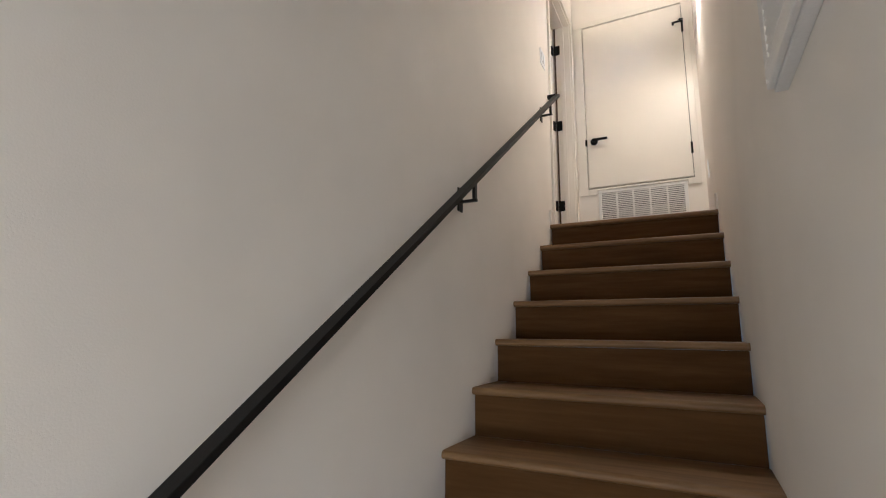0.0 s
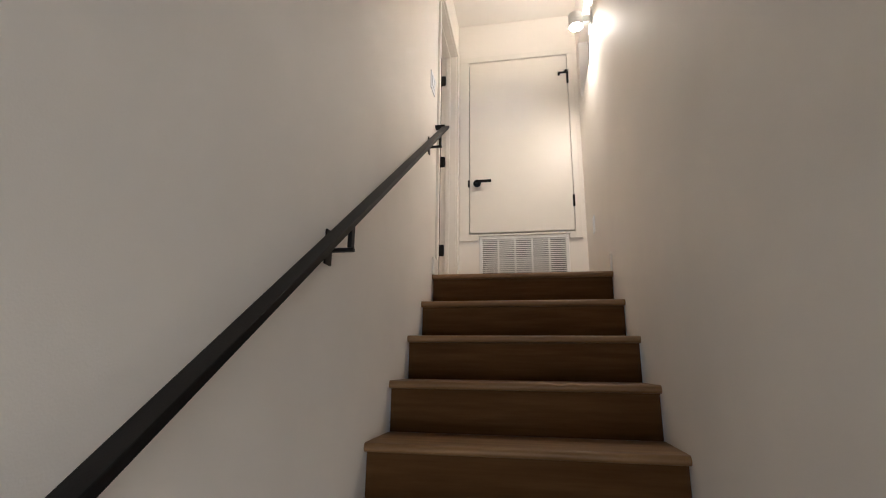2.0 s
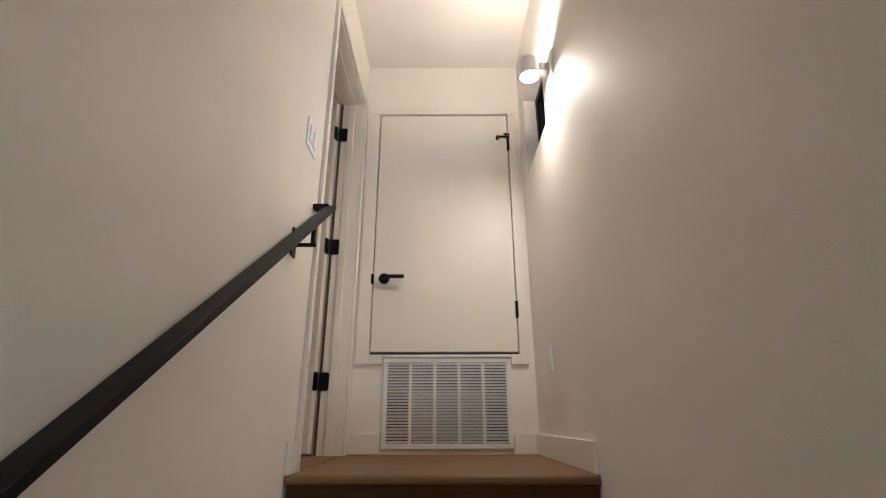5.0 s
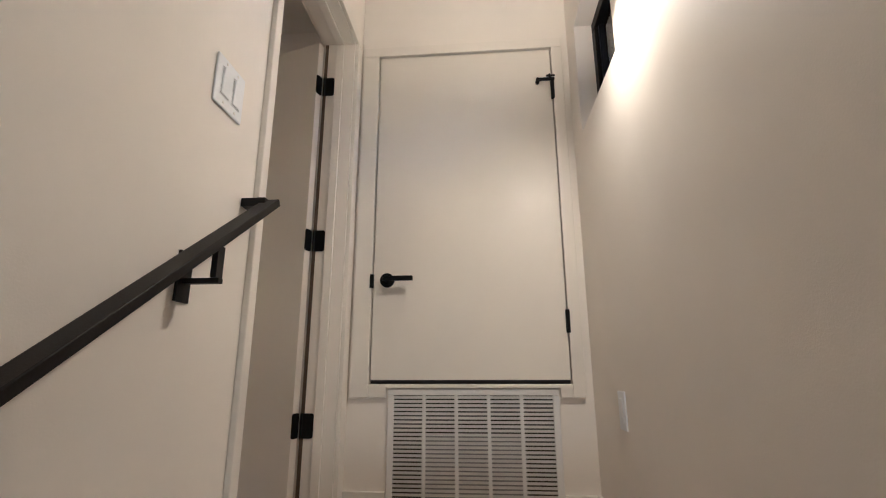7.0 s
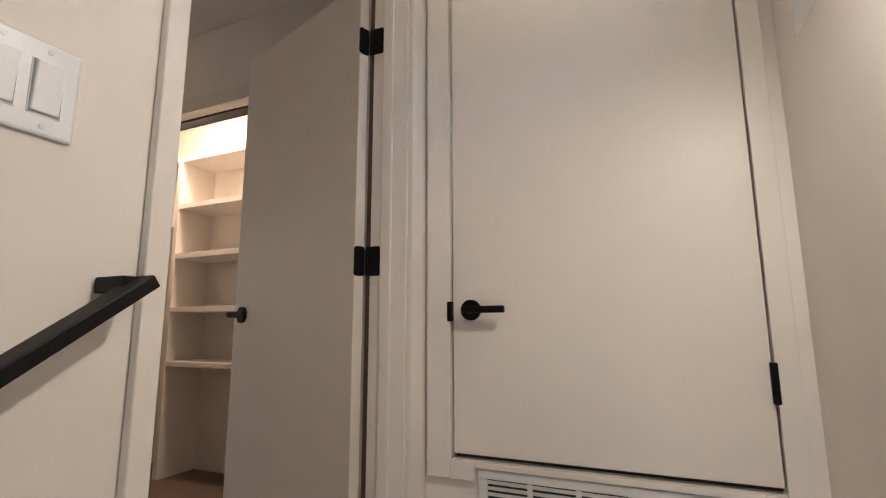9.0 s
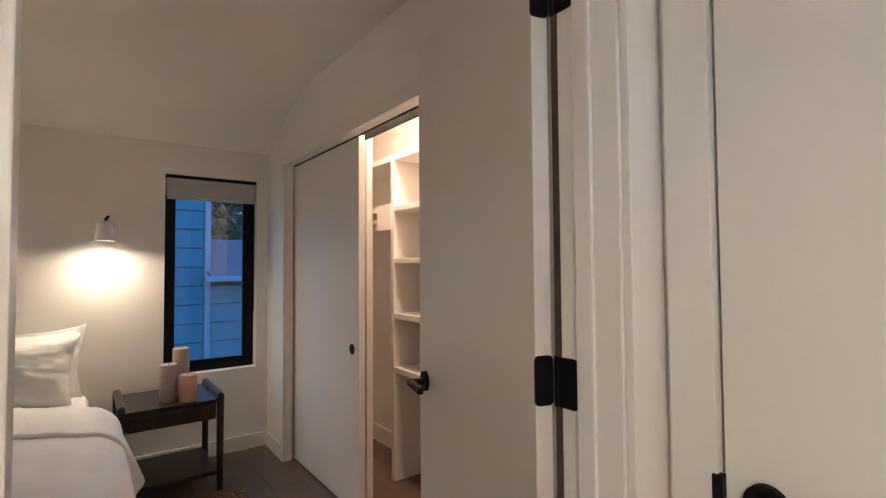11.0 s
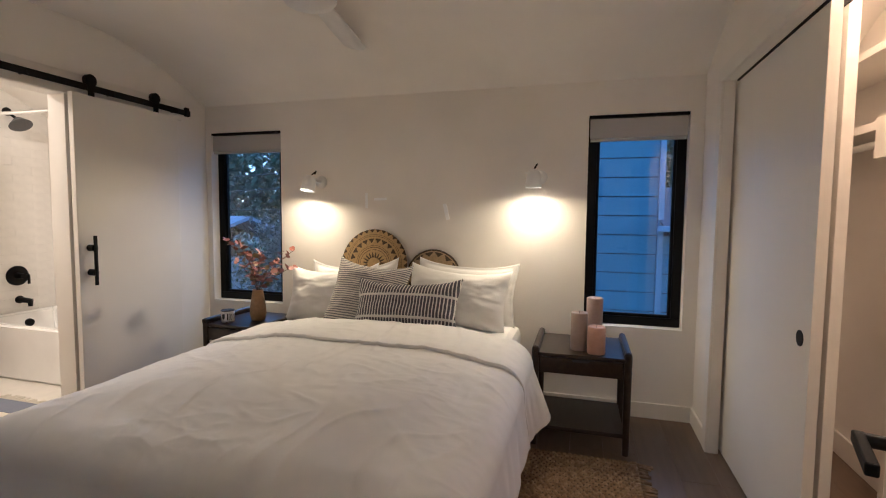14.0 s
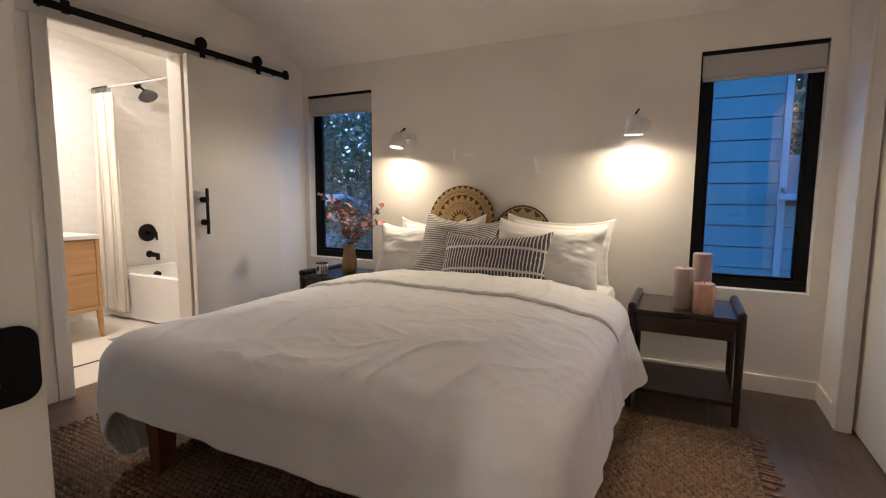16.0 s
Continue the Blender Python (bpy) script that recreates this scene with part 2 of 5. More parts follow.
def thing(name, label, category, at=(0, 0, 0), rz=0, group="", kind=""):
    ob = new(name)
    ob.matrix_world = pose(*at, 0, 0, rz)
    ob.empty_display_size = 0.1
    return tagged(ob, label, category, group, kind)


def struct(name, bm, material, label, category="", smooth=False):
    return tagged(part(name, bm, material, None, "", smooth), label, category or name.split("_")[0], kind="structure")


def nb():
    return bmesh.new()


def smooth_by_angle(ob, deg=35):
    for p in ob.data.polygons:
        p.use_smooth = True
    ob.data.set_sharp_from_angle(angle=radians(deg))
    return ob


# ---------------------------------------------------------------- plan, in metres
HEAD, EAST = -3.205, -0.14      # bedroom: wall behind the bed, wall towards the stairs
NORTH, SOUTH = 1.27, -2.38      # closet front, bathroom wall
CEIL = 2.44
LAND = 1.02                     # end wall of the landing
RISE, RUN, STEPS = 0.19, 0.2665, 14
LOW = -RISE * STEPS
D0, D1, DH = 0.120, 0.885, 2.045   # bedroom doorway
W2 = 1.0                        # outer stair wall
BACK = 1.96                     # closet back wall

# stair walls
bm = nb()
box(bm, EAST, -6.3, LOW, 0, LAND, -0.10)
box(bm, EAST, -6.3, -0.10, 0, D0 - 0.02, CEIL + 0.2)
box(bm, EAST, D1 + 0.02, -0.10, 0, LAND, CEIL + 0.2)
box(bm, EAST, D0 - 0.02, DH + 0.02, 0, D1 + 0.02, CEIL + 0.2)
struct("wall_stair", bm, M_WALL, "off-white painted plaster wall beside the stairs", "wall")
WY0, WY1, WZ0, WZ1 = 0.32, 0.85, 1.52, 2.04
bm = nb()
box(bm, W2, -3.7, LOW, W2 + 0.16, 1.2, WZ0)
box(bm, W2, -3.7, WZ1, W2 + 0.16, 1.2, CEIL + 0.2)
box(bm, W2, -3.7, WZ0, W2 + 0.16, WY0, WZ1)
box(bm, W2, WY1, WZ0, W2 + 0.16, 1.2, WZ1)
struct("wall_outer", bm, M_WALL, "off-white painted stair wall with a small high window", "wall")
HX0, HX1, HZ0, HZ1 = 0.091, 0.918, 0.505, 2.055    # hatch opening
bm = nb()
box(bm, 0, LAND, -0.1, HX0, LAND + 0.14, CEIL + 0.2)
box(bm, HX1, LAND, -0.1, W2, LAND + 0.14, CEIL + 0.2)
box(bm, HX0, LAND, -0.1, HX1, LAND + 0.14, HZ0)
box(bm, HX0, LAND, HZ1, HX1, LAND + 0.14, CEIL + 0.2)
struct("wall_landing", bm, M_WALL, "off-white painted end wall of the landing", "wall")
struct("wall_hatch_back", box(nb(), -0.1, LAND + 0.1405, 0.2, W2 + 0.1, LAND + 0.2, 2.3), M_DARK, "dark closed back behind the utility door", "wall")
struct("ceiling_stair", box(nb(), EAST, -3.7, CEIL, W2 + 0.16, LAND + 0.14, CEIL + 0.15), M_CEIL, "plain white painted ceiling over the stairs", "ceiling")

# lower hall, closed round the foot of the stairs
struct("floor_hall", box(nb(), EAST, -6.5, LOW - 0.12, 3.2, -3.4, LOW), M_FLOOR, "brown oak floor of the lower hall", "floor")
bm = nb()
box(bm, 0, -6.46, LOW, 0.3, -6.3, 0)
box(bm, 2.1, -6.46, LOW, 3.2, -6.3, 0)
box(bm, 0.3, -6.46, -0.6, 2.1, -6.3, 0)
box(bm, 0.3, -6.46, LOW, 2.1, -6.3, LOW + 0.3)
box(bm, 3.06, -6.3, LOW, 3.2, -3.7, 0)
box(bm, W2 + 0.16, -3.84, LOW, 3.06, -3.7, 0)
struct("wall_hall", bm, M_WALL, "plain painted walls of the lower hall", "wall")
struct("ceiling_hall", box(nb(), 0, -6.3, 0, 3.2, -3.84, 0.14), M_CEIL, "plain painted ceiling of the lower hall", "ceiling")
struct("wall_hall_upper", box(nb(), 0, -3.84, 0.14, W2 + 0.16, -3.7, CEIL + 0.15), M_WALL, "plain wall closing the stairwell above the hall", "wall")

# bedroom floor with planks, landing board
struct("floor_deck", box(nb(), -3.4, -4.3, -0.10, EAST, BACK + 0.1, -0.018), M_GROUT, "timber deck under the upstairs floors", "floor")
struct("floor_landing_deck", box(nb(), 0.0, 0.06, -0.10, W2, LAND, -0.031), M_GROUT, "timber deck under the landing", "floor")

# stairs
stairs = thing("staircase", "brown stained wooden stairs with rounded nosings", "stairs", kind="structure")
bm = nb()
r = 0.015
n = 8
pts = [(0.262, -0.03), (0.262, 0.0)]
for k in range(n + 1):
    a = math.pi / 2 + math.pi * k / n
    pts.append((-0.013 + r * math.cos(a), -0.015 + r * math.sin(a)))
rings = [[bm.verts.new((x, y, z)) for y, z in pts] for x in (0.0006, 0.9994)]
for k in range(len(pts)):
    bm.faces.new((rings[0][k], rings[0][(k + 1) % len(pts)], rings[1][(k + 1) % len(pts)], rings[1][k]))
bm.faces.new(rings[0])
bm.faces.new(rings[1][::-1])
tread_me = mesh_of(bm, "tread", M_TREAD)
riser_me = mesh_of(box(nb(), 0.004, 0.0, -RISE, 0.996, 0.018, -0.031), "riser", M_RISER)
for k in range(0, STEPS):
    if k:
        ob = part("tread", tread_me, M_TREAD, stairs)
        ob.location = (0, -RUN * k + 0.028, -RISE * k)
        smooth_by_angle(ob)
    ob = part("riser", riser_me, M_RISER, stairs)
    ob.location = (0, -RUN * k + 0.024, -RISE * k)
# landing nosing
ob = part("nosing", tread_me.copy(), M_TREAD, stairs)
ob.location = (0, 0.028, 0)
struct("stair_carcass", box(nb(), 0.001, -3.7, LOW, 0.999, -3.55, LOW + 0.02), M_RISER, "timber base below the lowest step", "floor")

# skirtings
def skirt(name, x0, y0, x1, y1, h=0.10):
    struct(name, box(nb(), x0, y0, 0.0, x1, y1, h, 0.003), M_TRIM, "white painted square-edged skirting board", "baseboard")


skirt("baseboard", W2 - 0.014, 0.013, W2, LAND)
skirt("baseboard", 0.868, LAND - 0.014, W2 - 0.015, LAND)
skirt("baseboard", 0.0, LAND - 0.014, 0.170, LAND)
skirt("baseboard", 0.0, -0.01, 0.014, D0 - 0.045)

# doorway lining, stops and casings
def casing(name, x0, x1, y0, y1, top, w, facing):
    """Three flat boards round an opening in a wall that faces +x or -x (or y)."""
    t = thing(name, "white painted flat door casing and jamb", "door frame", kind="structure")
    v = w * 0.62
    for bx in ((x0, y0 - v, 0, x1, y0, top), (x0, y1, 0, x1, y1 + w, top), (x0, y0 - v, top, x1, y1 + w, top + w)):
        part("casing_board", box(nb(), *bx, 0.003), M_TRIM, t)
    return t


dj = casing("door_frame_bedroom", 0.0, 0.017, D0 - 0.006, D1 + 0.006, DH + 0.006, 0.058, 1)
for bx in ((EAST, D0 - 0.02, 0, 0, D0, DH + 0.02), (EAST, D1, 0, 0, D1 + 0.02, DH + 0.02), (EAST, D0, DH, 0, D1, DH + 0.02)):
    part("jamb", box(nb(), *bx, 0.002), M_TRIM, dj)
for bx in ((-0.085, D0, 0, -0.05, D0 + 0.010, DH), (-0.085, D1 - 0.010, 0, -0.05, D1, DH), (-0.085, D0 + 0.010, DH - 0.010, -0.05, D1 - 0.010, DH)):
    part("stop", box(nb(), *bx, 0.002), M_TRIM, dj)
for bx in ((EAST - 0.043, D0 - 0.078, 0, EAST, D0 + 0.003, DH + 0.006), (EAST - 0.017, D1 + 0.006, 0, EAST, D1 + 0.078, DH + 0.006), (EAST - 0.017, D0 - 0.078, DH + 0.006, EAST, D1 + 0.078, DH + 0.078)):
    part("casing_board", box(nb(), *bx, 0.003), M_TRIM, dj)
bm = nb()
ring = [(cx + 0.013 * math.cos(a), cz + 0.013 * math.sin(a)) for cx, cz, q in ((-0.118, 0.987, 0), (-0.164, 0.987, 1), (-0.164, 0.955, 2), (-0.118, 0.955, 3))
        for a in [math.pi / 2 * (q + k / 5) for k in range(6)]]
lo_ring = [bm.verts.new((x, D0 + 0.0055, z)) for x, z in ring]
hi_ring = [bm.verts.new((x, D0 + 0.0095, z)) for x, z in ring]
bm.faces.new(lo_ring)
bm.faces.new(hi_ring[::-1])
for k in range(len(ring)):
    q = (k + 1) % len(ring)
    bm.faces.new((lo_ring[k], hi_ring[k], hi_ring[q], lo_ring[q]))
strike = part("strike_plate", bm, M_BLACK, dj, "black metal strike plate")
# latch hole as a dark patch on the plate, its shade in the colour
part("latch_hole", box(nb(), -0.152, D0 + 0.0092, 0.957, -0.132, D0 + 0.0098, 0.985), M_DARK, strike)
for z in (0.949, 0.993):
    part("screw", cyl(nb(), (-0.142, D0 + 0.0090, z), (-0.142, D0 + 0.0102, z), 0.0035, n=12), M_RAIL, strike)
# added brown strip: the shadow in the hinge gap, put into its colour
part("door_seal", box(nb(), -0.1395, D1 - 0.0018, 0, -0.125, D1 + 0.001, DH), plain("brown_gap_shade", (0.085, 0.055, 0.036), 0.85), dj, "dark brown strip standing in for the shaded gap at the hinge jamb")
part("threshold", box(nb(), EAST, D0, -0.03, 0, D1, 0.002), M_TREAD, dj, "brown oak threshold")


def lever(parent, name="door_handle"):
    """Black lever set: rose, neck, square bar; local x along the bar, y out of the door."""
    h = part(name, cyl(nb(), (0, 0, 0), (0, -0.012, 0), 0.031, 0.031, 36), M_BLACK, parent, "matt black lever handle on a round rose")
    smooth_by_angle(h)
    smooth_by_angle(part("neck", cyl(nb(), (0, -0.01, 0), (0, -0.052, 0), 0.011), M_BLACK, h))
    part("bar", box(nb(), -0.011, -0.062, -0.010, 0.118, -0.045, 0.010, 0.003), M_BLACK, h)
    return h


def rounded_plate(u0, u1, z0, z1, t0, t1, axis, r=0.009):
    """A thin plate with rounded corners, its thickness t0 to t1 along x or y."""
    bm = nb()
    ring = [(cu + r * math.cos(a), cz + r * math.sin(a))
            for cu, cz, q in ((u1 - r, z1 - r, 0), (u0 + r, z1 - r, 1), (u0 + r, z0 + r, 2), (u1 - r, z0 + r, 3))
            for a in [math.pi / 2 * (q + k / 4) for k in range(5)]]
    sides = [[bm.verts.new((t, u, z) if axis == "x" else (u, t, z)) for u, z in ring] for t in (t0, t1)]
    bm.faces.new(sides[0])
    bm.faces.new(sides[1][::-1])
    for k in range(len(ring)):
        q = (k + 1) % len(ring)
        bm.faces.new((sides[0][k], sides[1][k], sides[1][q], sides[0][q]))
    return bm


# bedroom door, open into the room, a little past square
TH = 17.5
PIN = (-0.137, D1 - 0.004)
door = thing("door_bedroom", "flat white painted bedroom door standing open", "door", kind="structure")
door.matrix_world = pose(PIN[0], PIN[1], 0.012, 0, 0, -TH)
# local: leaf runs along -x from the pin, visible face towards -y
leaf = part("leaf", box(nb(), -0.772, -0.036, 0, -0.012, 0.0, 2.025, 0.002), M_DOOR, door)
h = lever(door)
h.matrix_local = pose(-0.70, -0.036, 0.925)
h2 = lever(door)
h2.matrix_local = pose(-0.70, 0.0, 0.925, 0, 0, 180) @ Matrix.Diagonal((-1, 1, 1, 1))
part("latch_plate", box(nb(), -0.7665, -0.030, 0.895, -0.764, -0.006, 0.955), M_BLACK, door)
for z in (0.342, 1.077, 1.811):
    hb = part("hinge", rounded_plate(-0.038, 0.0, z - 0.046, z + 0.046, -0.0128, -0.009, "x"), M_BLACK, door, "black butt hinge")
    smooth_by_angle(part("knuckle", cyl(nb(), (0.001, 0.004, z - 0.046), (0.001, 0.004, z + 0.046), 0.0065, n=12), M_BLACK, hb))
    jh = part("hinge_leaf", rounded_plate(-0.136, -0.088, z + 0.012 - 0.046, z + 0.012 + 0.045, D1 - 0.0035, D1 - 0.0005, "y"), M_BLACK, dj, "black hinge plate let into the jamb")
part("door_stop", cyl(nb(), (-0.06, 0.0, 1.99), (-0.06, 0.06, 1.99), 0.006, n=10), M_BLACK, door)

# hatch door above the grille
hatch = thing("hatch_door", "flat white painted utility door raised above the floor", "door", kind="structure")
part("panel", box(nb(), HX0 + 0.006, LAND - 0.006, HZ0 + 0.016, HX1 - 0.004, LAND + 0.03, HZ1 - 0.005, 0.002), M_DOOR, hatch)
# near-black sheet behind the panel paints the shade of the gap round it
part("dark_gap", box(nb(), HX0, LAND + 0.03, HZ0, HX1, LAND + 0.034, HZ1), M_DARK, hatch)
lh = lever(hatch)
lh.matrix_local = pose(0.158, LAND - 0.006, 0.938)
part("strike_plate", box(nb(), HX0 - 0.008, LAND - 0.0225, 0.905, HX0 + 0.008, LAND - 0.005, 0.965, 0.002), M_BLACK, hatch)
for z in (0.755, 1.83):
    hb = part("hinge", box(nb(), HX1 - 0.010, LAND - 0.022, z - 0.048, HX1 + 0.006, LAND - 0.006, z + 0.048, 0.003), M_BLACK, hatch, "black hinge")
st = part("flip_latch", box(nb(), HX1 - 0.075, LAND - 0.032, 1.872, HX1 + 0.008, LAND - 0.020, 1.884, 0.002), M_BLACK, hatch, "black flip latch with a rubber tip")
smooth_by_angle(part("tip", cyl(nb(), (HX1 - 0.07, LAND - 0.034, 1.876), (HX1 - 0.07, LAND - 0.004, 1.872), 0.009, n=14), M_BLACK, st))
smooth_by_angle(part("knob", cyl(nb(), (HX1 - 0.015, LAND - 0.03, 1.878), (HX1 - 0.015, LAND - 0.03, 1.900), 0.006, n=12), M_BLACK, st))
part("arm", box(nb(), HX1 - 0.03, LAND - 0.028, 1.893, HX1 + 0.01, LAND - 0.022, 1.901, 0.001), M_BLACK, st)
ht = thing("hatch_trim", "white painted flat trim round the utility door", "trim", kind="structure")
TY0, TY1 = LAND - 0.019, LAND - 0.0005
for bx in ((HX0 - 0.076, TY0, 0.452, HX0, TY1, HZ1), (HX1, TY0, 0.452, HX1 + 0.050, TY1, HZ1),
           (HX0 - 0.076, TY0, HZ1, HX1 + 0.050, TY1, HZ1 + 0.05), (HX0, TY0, 0.452, 0.166, TY1, HZ0), (0.870, TY0, 0.452, HX1, TY1, HZ0), (0.166, TY0, 0.489, 0.870, TY1, HZ0)):
    part("trim_board", box(nb(), *bx, 0.002), M_TRIM, ht)


def grille(label, w, h, bays, slats, e=0.026, depth=0.0055, tilt=38):
    """Stamped return-air grille in its own x-z plane, facing -y, lower left corner at the origin."""
    g = thing("air_return_grille", label, "air vent")
    # flat sheet; the darkness inside the duct is put into its colour
    part("backing", box(nb(), 0.01, -0.002, 0.01, w - 0.01, -0.0005, h - 0.01), M_DARK, g, "dark sheet standing in for the shaded duct behind the slats")
    if bays > 3:
        part("filter", box(nb(), w * 0.2, -0.0035, h * 0.08, w * 0.8, -0.0022, h * 0.62), M_FILTER, g, "grey filter behind the slats")
    else:
        part("filter", box(nb(), 0.014, -0.0035, 0.014, w - 0.014, -0.0022, h - 0.014), M_FILTER, g, "grey filter behind the slats")
    for bx in ((0, -0.012, 0, w, 0, e), (0, -0.012, h - e, w, 0, h), (0, -0.012, e, e, 0, h - e), (w - e, -0.012, e, w, 0, h - e)):
        part("frame", box(nb(), *bx, 0.003), M_GRILLE, g)
    bw = (w - 2 * e - (bays - 1) * 0.014) / bays
    for b in range(1, bays):
        x = e + b * (bw + 0.014)
        part("mullion", box(nb(), x - 0.014, -0.011, e, x, -0.004, h - e), M_GRILLE, g)
    bm = nb()
    box(bm, 0, -0.0008, -depth, bw, 0.0008, depth, 0, pose(0, 0, 0, tilt))
    sm = mesh_of(bm, "slat", M_GRILLE)
    for b in range(bays):
        for k in range(slats):
            ob = part("slat", sm, M_GRILLE, g)
            ob.location = (e + b * (bw + 0.014), -0.008, e + (k + 0.5) * (h - 2 * e) / slats)
    sc = mesh_of(cyl(nb(), (0, -0.0135, 0), (0, -0.011, 0), 0.004, n=10), "screw", M_GRILLE)
    for x in (0.012, w / 2, w - 0.012):
        for z in (0.012, h - 0.012):
            part("screw", sc, M_GRILLE, g).location = (x, 0, z)
    return g


g1 = grille("white slatted air return grille low on the wall", 0.69, 0.462, 5, 26, 0.026, 0.0053, 16)
g1.matrix_world = pose(0.173, LAND, 0.025)
g2 = grille("white slatted wall vent in a raised frame beside the stairs", 0.62, 0.50, 3, 24, 0.042, 0.0060, 30)
g2.matrix_world = pose(W2 - 0.022, -2.175, -0.285, 0, 0, -90)
part("backing_frame", box(nb(), -0.005, 0.0, -0.005, 0.625, 0.022, 0.505, 0.002), M_GRILLE, g2)

# window in the outer stair wall
def window(name, axis_x, wall_in, depth_dir, y0, y1, z0, z1, label, fw=0.05, shade=0.0):
    """A black-framed window in a wall of constant x; depth_dir points outdoors."""
    w = thing(name, label, "window", kind="structure")
    xa = wall_in + depth_dir * 0.075
    xb = wall_in + depth_dir * 0.125
    lo, hi = min(xa, xb), max(xa, xb)
    for bx in ((lo, y0, z0, hi, y1, z0 + fw), (lo, y0, z1 - fw, hi, y1, z1), (lo, y0, z0 + fw, hi, y0 + fw, z1 - fw), (lo, y1 - fw, z0 + fw, hi, y1, z1 - fw)):
        part("window_frame", box(nb(), *bx, 0.004), M_BLACK, w, "black aluminium frame")
    xc, xd = wall_in + depth_dir * 0.09, wall_in + depth_dir * 0.115
    lo2, hi2 = min(xc, xd), max(xc, xd)
    for bx in ((lo2, y0 + fw, z0 + fw, hi2, y1 - fw, z0 + fw + 0.02), (lo2, y0 + fw, z0 + fw + 0.02, hi2, y0 + fw + 0.018, z1 - fw), (lo2, y1 - fw - 0.018, z0 + fw + 0.02, hi2, y1 - fw, z1 - fw)):
        part("sash", box(nb(), *bx, 0.002), M_BLACK, w)
    xg = wall_in + depth_dir * 0.103
    p = part("pane", box(nb(), xg - 0.003, y0 + fw, z0 + fw, xg + 0.003, y1 - fw, z1 - fw), M_GLASS, w)
    p.visible_shadow = False
    return w


window("window_1", 1, W2, 1, WY0, WY1, WZ0, WZ1, "small black-framed high window in a white reveal")

# ---------------------------------------------------------------- bedroom shell
HT = 0.17
RW = (0.60, 1.19, 0.58, 1.932)      # window by the closet: y0, y1, z0, z1
LW = (-2.33, -1.68, 0.58, 1.932)    # window by the bathroom
bm = nb()
ox = HEAD - HT
box(bm, ox, -4.3, -0.1, HEAD, LW[0], 2.75)
box(bm, ox, LW[1], -0.1, HEAD, RW[0], 2.75)
box(bm, ox, RW[1], -0.1, HEAD, BACK + 0.12, 2.75)
for w in (LW, RW):
    box(bm, ox, w[0], -0.1, HEAD, w[1], w[2])
    box(bm, ox, w[0], w[3], HEAD, w[1], 2.75)
struct("wall_head", bm, M_WALL, "off-white painted wall behind the bed", "wall")

CX0, CX1, CZ = -2.80, -1.05, 1.995   # closet opening
bm = nb()
box(bm, HEAD, NORTH, -0.1, CX0, NORTH + 0.05, 2.75)
box(bm, CX1, NORTH, -0.1, EAST, NORTH + 0.05, 2.75)
box(bm, CX0, NORTH, CZ, CX1, NORTH + 0.05, 2.75)
struct("wall_closet_front", bm, M_WALL, "off-white painted wall with a wide closet opening", "wall")
bm = nb()
box(bm, HEAD, BACK, -0.1, -0.9, BACK + 0.12, 2.75)
box(bm, -1.0, NORTH + 0.05, -0.1, -0.9, BACK, 2.75)
struct("wall_closet", bm, M_WALL, "off-white painted inside walls of the closet", "wall")
struct("wall_east_return", box(nb(), EAST, LAND + 0.0, -0.1, -0.001, NORTH + 0.05, 2.75), M_WALL, "off-white wall return beside the bedroom door", "wall")
BX0, BX1, BZ = -2.105, -1.352, 2.0   # bathroom opening
bm = nb()
box(bm, HEAD, SOUTH - 0.12, -0.1, BX0, SOUTH, 2.75)
box(bm, BX1, SOUTH - 0.12, -0.1, EAST, SOUTH, 2.75)
box(bm, BX0, SOUTH - 0.12, BZ, BX1, SOUTH, 2.75)
struct("wall_bathroom", bm, M_WALL, "off-white painted wall with the bathroom doorway", "wall")

# ceiling: level, then sloping down to the wall behind the bed with a soft bend
prof = [(HEAD - 0.02, 2.132)]
for k in range(15):
    u = k / 14
    x = HEAD + 0.18 + 0.85 * u
    z = 2.14 + 0.58 * (x - HEAD) - 0.58 * 0.85 * 0.5 * u * u
    prof.append((x, z))
top = prof[-1][1]
prof = [(x, 2.14 + (z - 2.14) * (CEIL - 2.14) / (top - 2.14)) for x, z in prof]
prof += [(-1.0, CEIL), (EAST + 0.0, CEIL)]
bm = nb()
rows = [[bm.verts.new((x, y, z)) for x, z in prof] for y in (-4.25, BACK + 0.05)]
up = [[bm.verts.new((x, y, 2.8)) for x, z in prof] for y in (-4.25, BACK + 0.05)]
for k in range(len(prof) - 1):
    f = bm.faces.new((rows[0][k], rows[0][k + 1], rows[1][k + 1], rows[1][k]))
    f.smooth = True
    bm.faces.new((up[0][k], up[1][k], up[1][k + 1], up[0][k + 1]))
struct("ceiling_bedroom", bm, M_CEIL, "white painted ceiling that slopes down behind the bed", "ceiling")

# bathroom shell
bm = nb()
box(bm, HEAD, -4.25, -0.1, -0.9, -4.13, 2.75)
box(bm, -0.95, -4.13, -0.1, -0.85, SOUTH - 0.12, 2.75)
struct("wall_bath_far", bm, M_WALL, "plain painted bathroom walls", "wall")

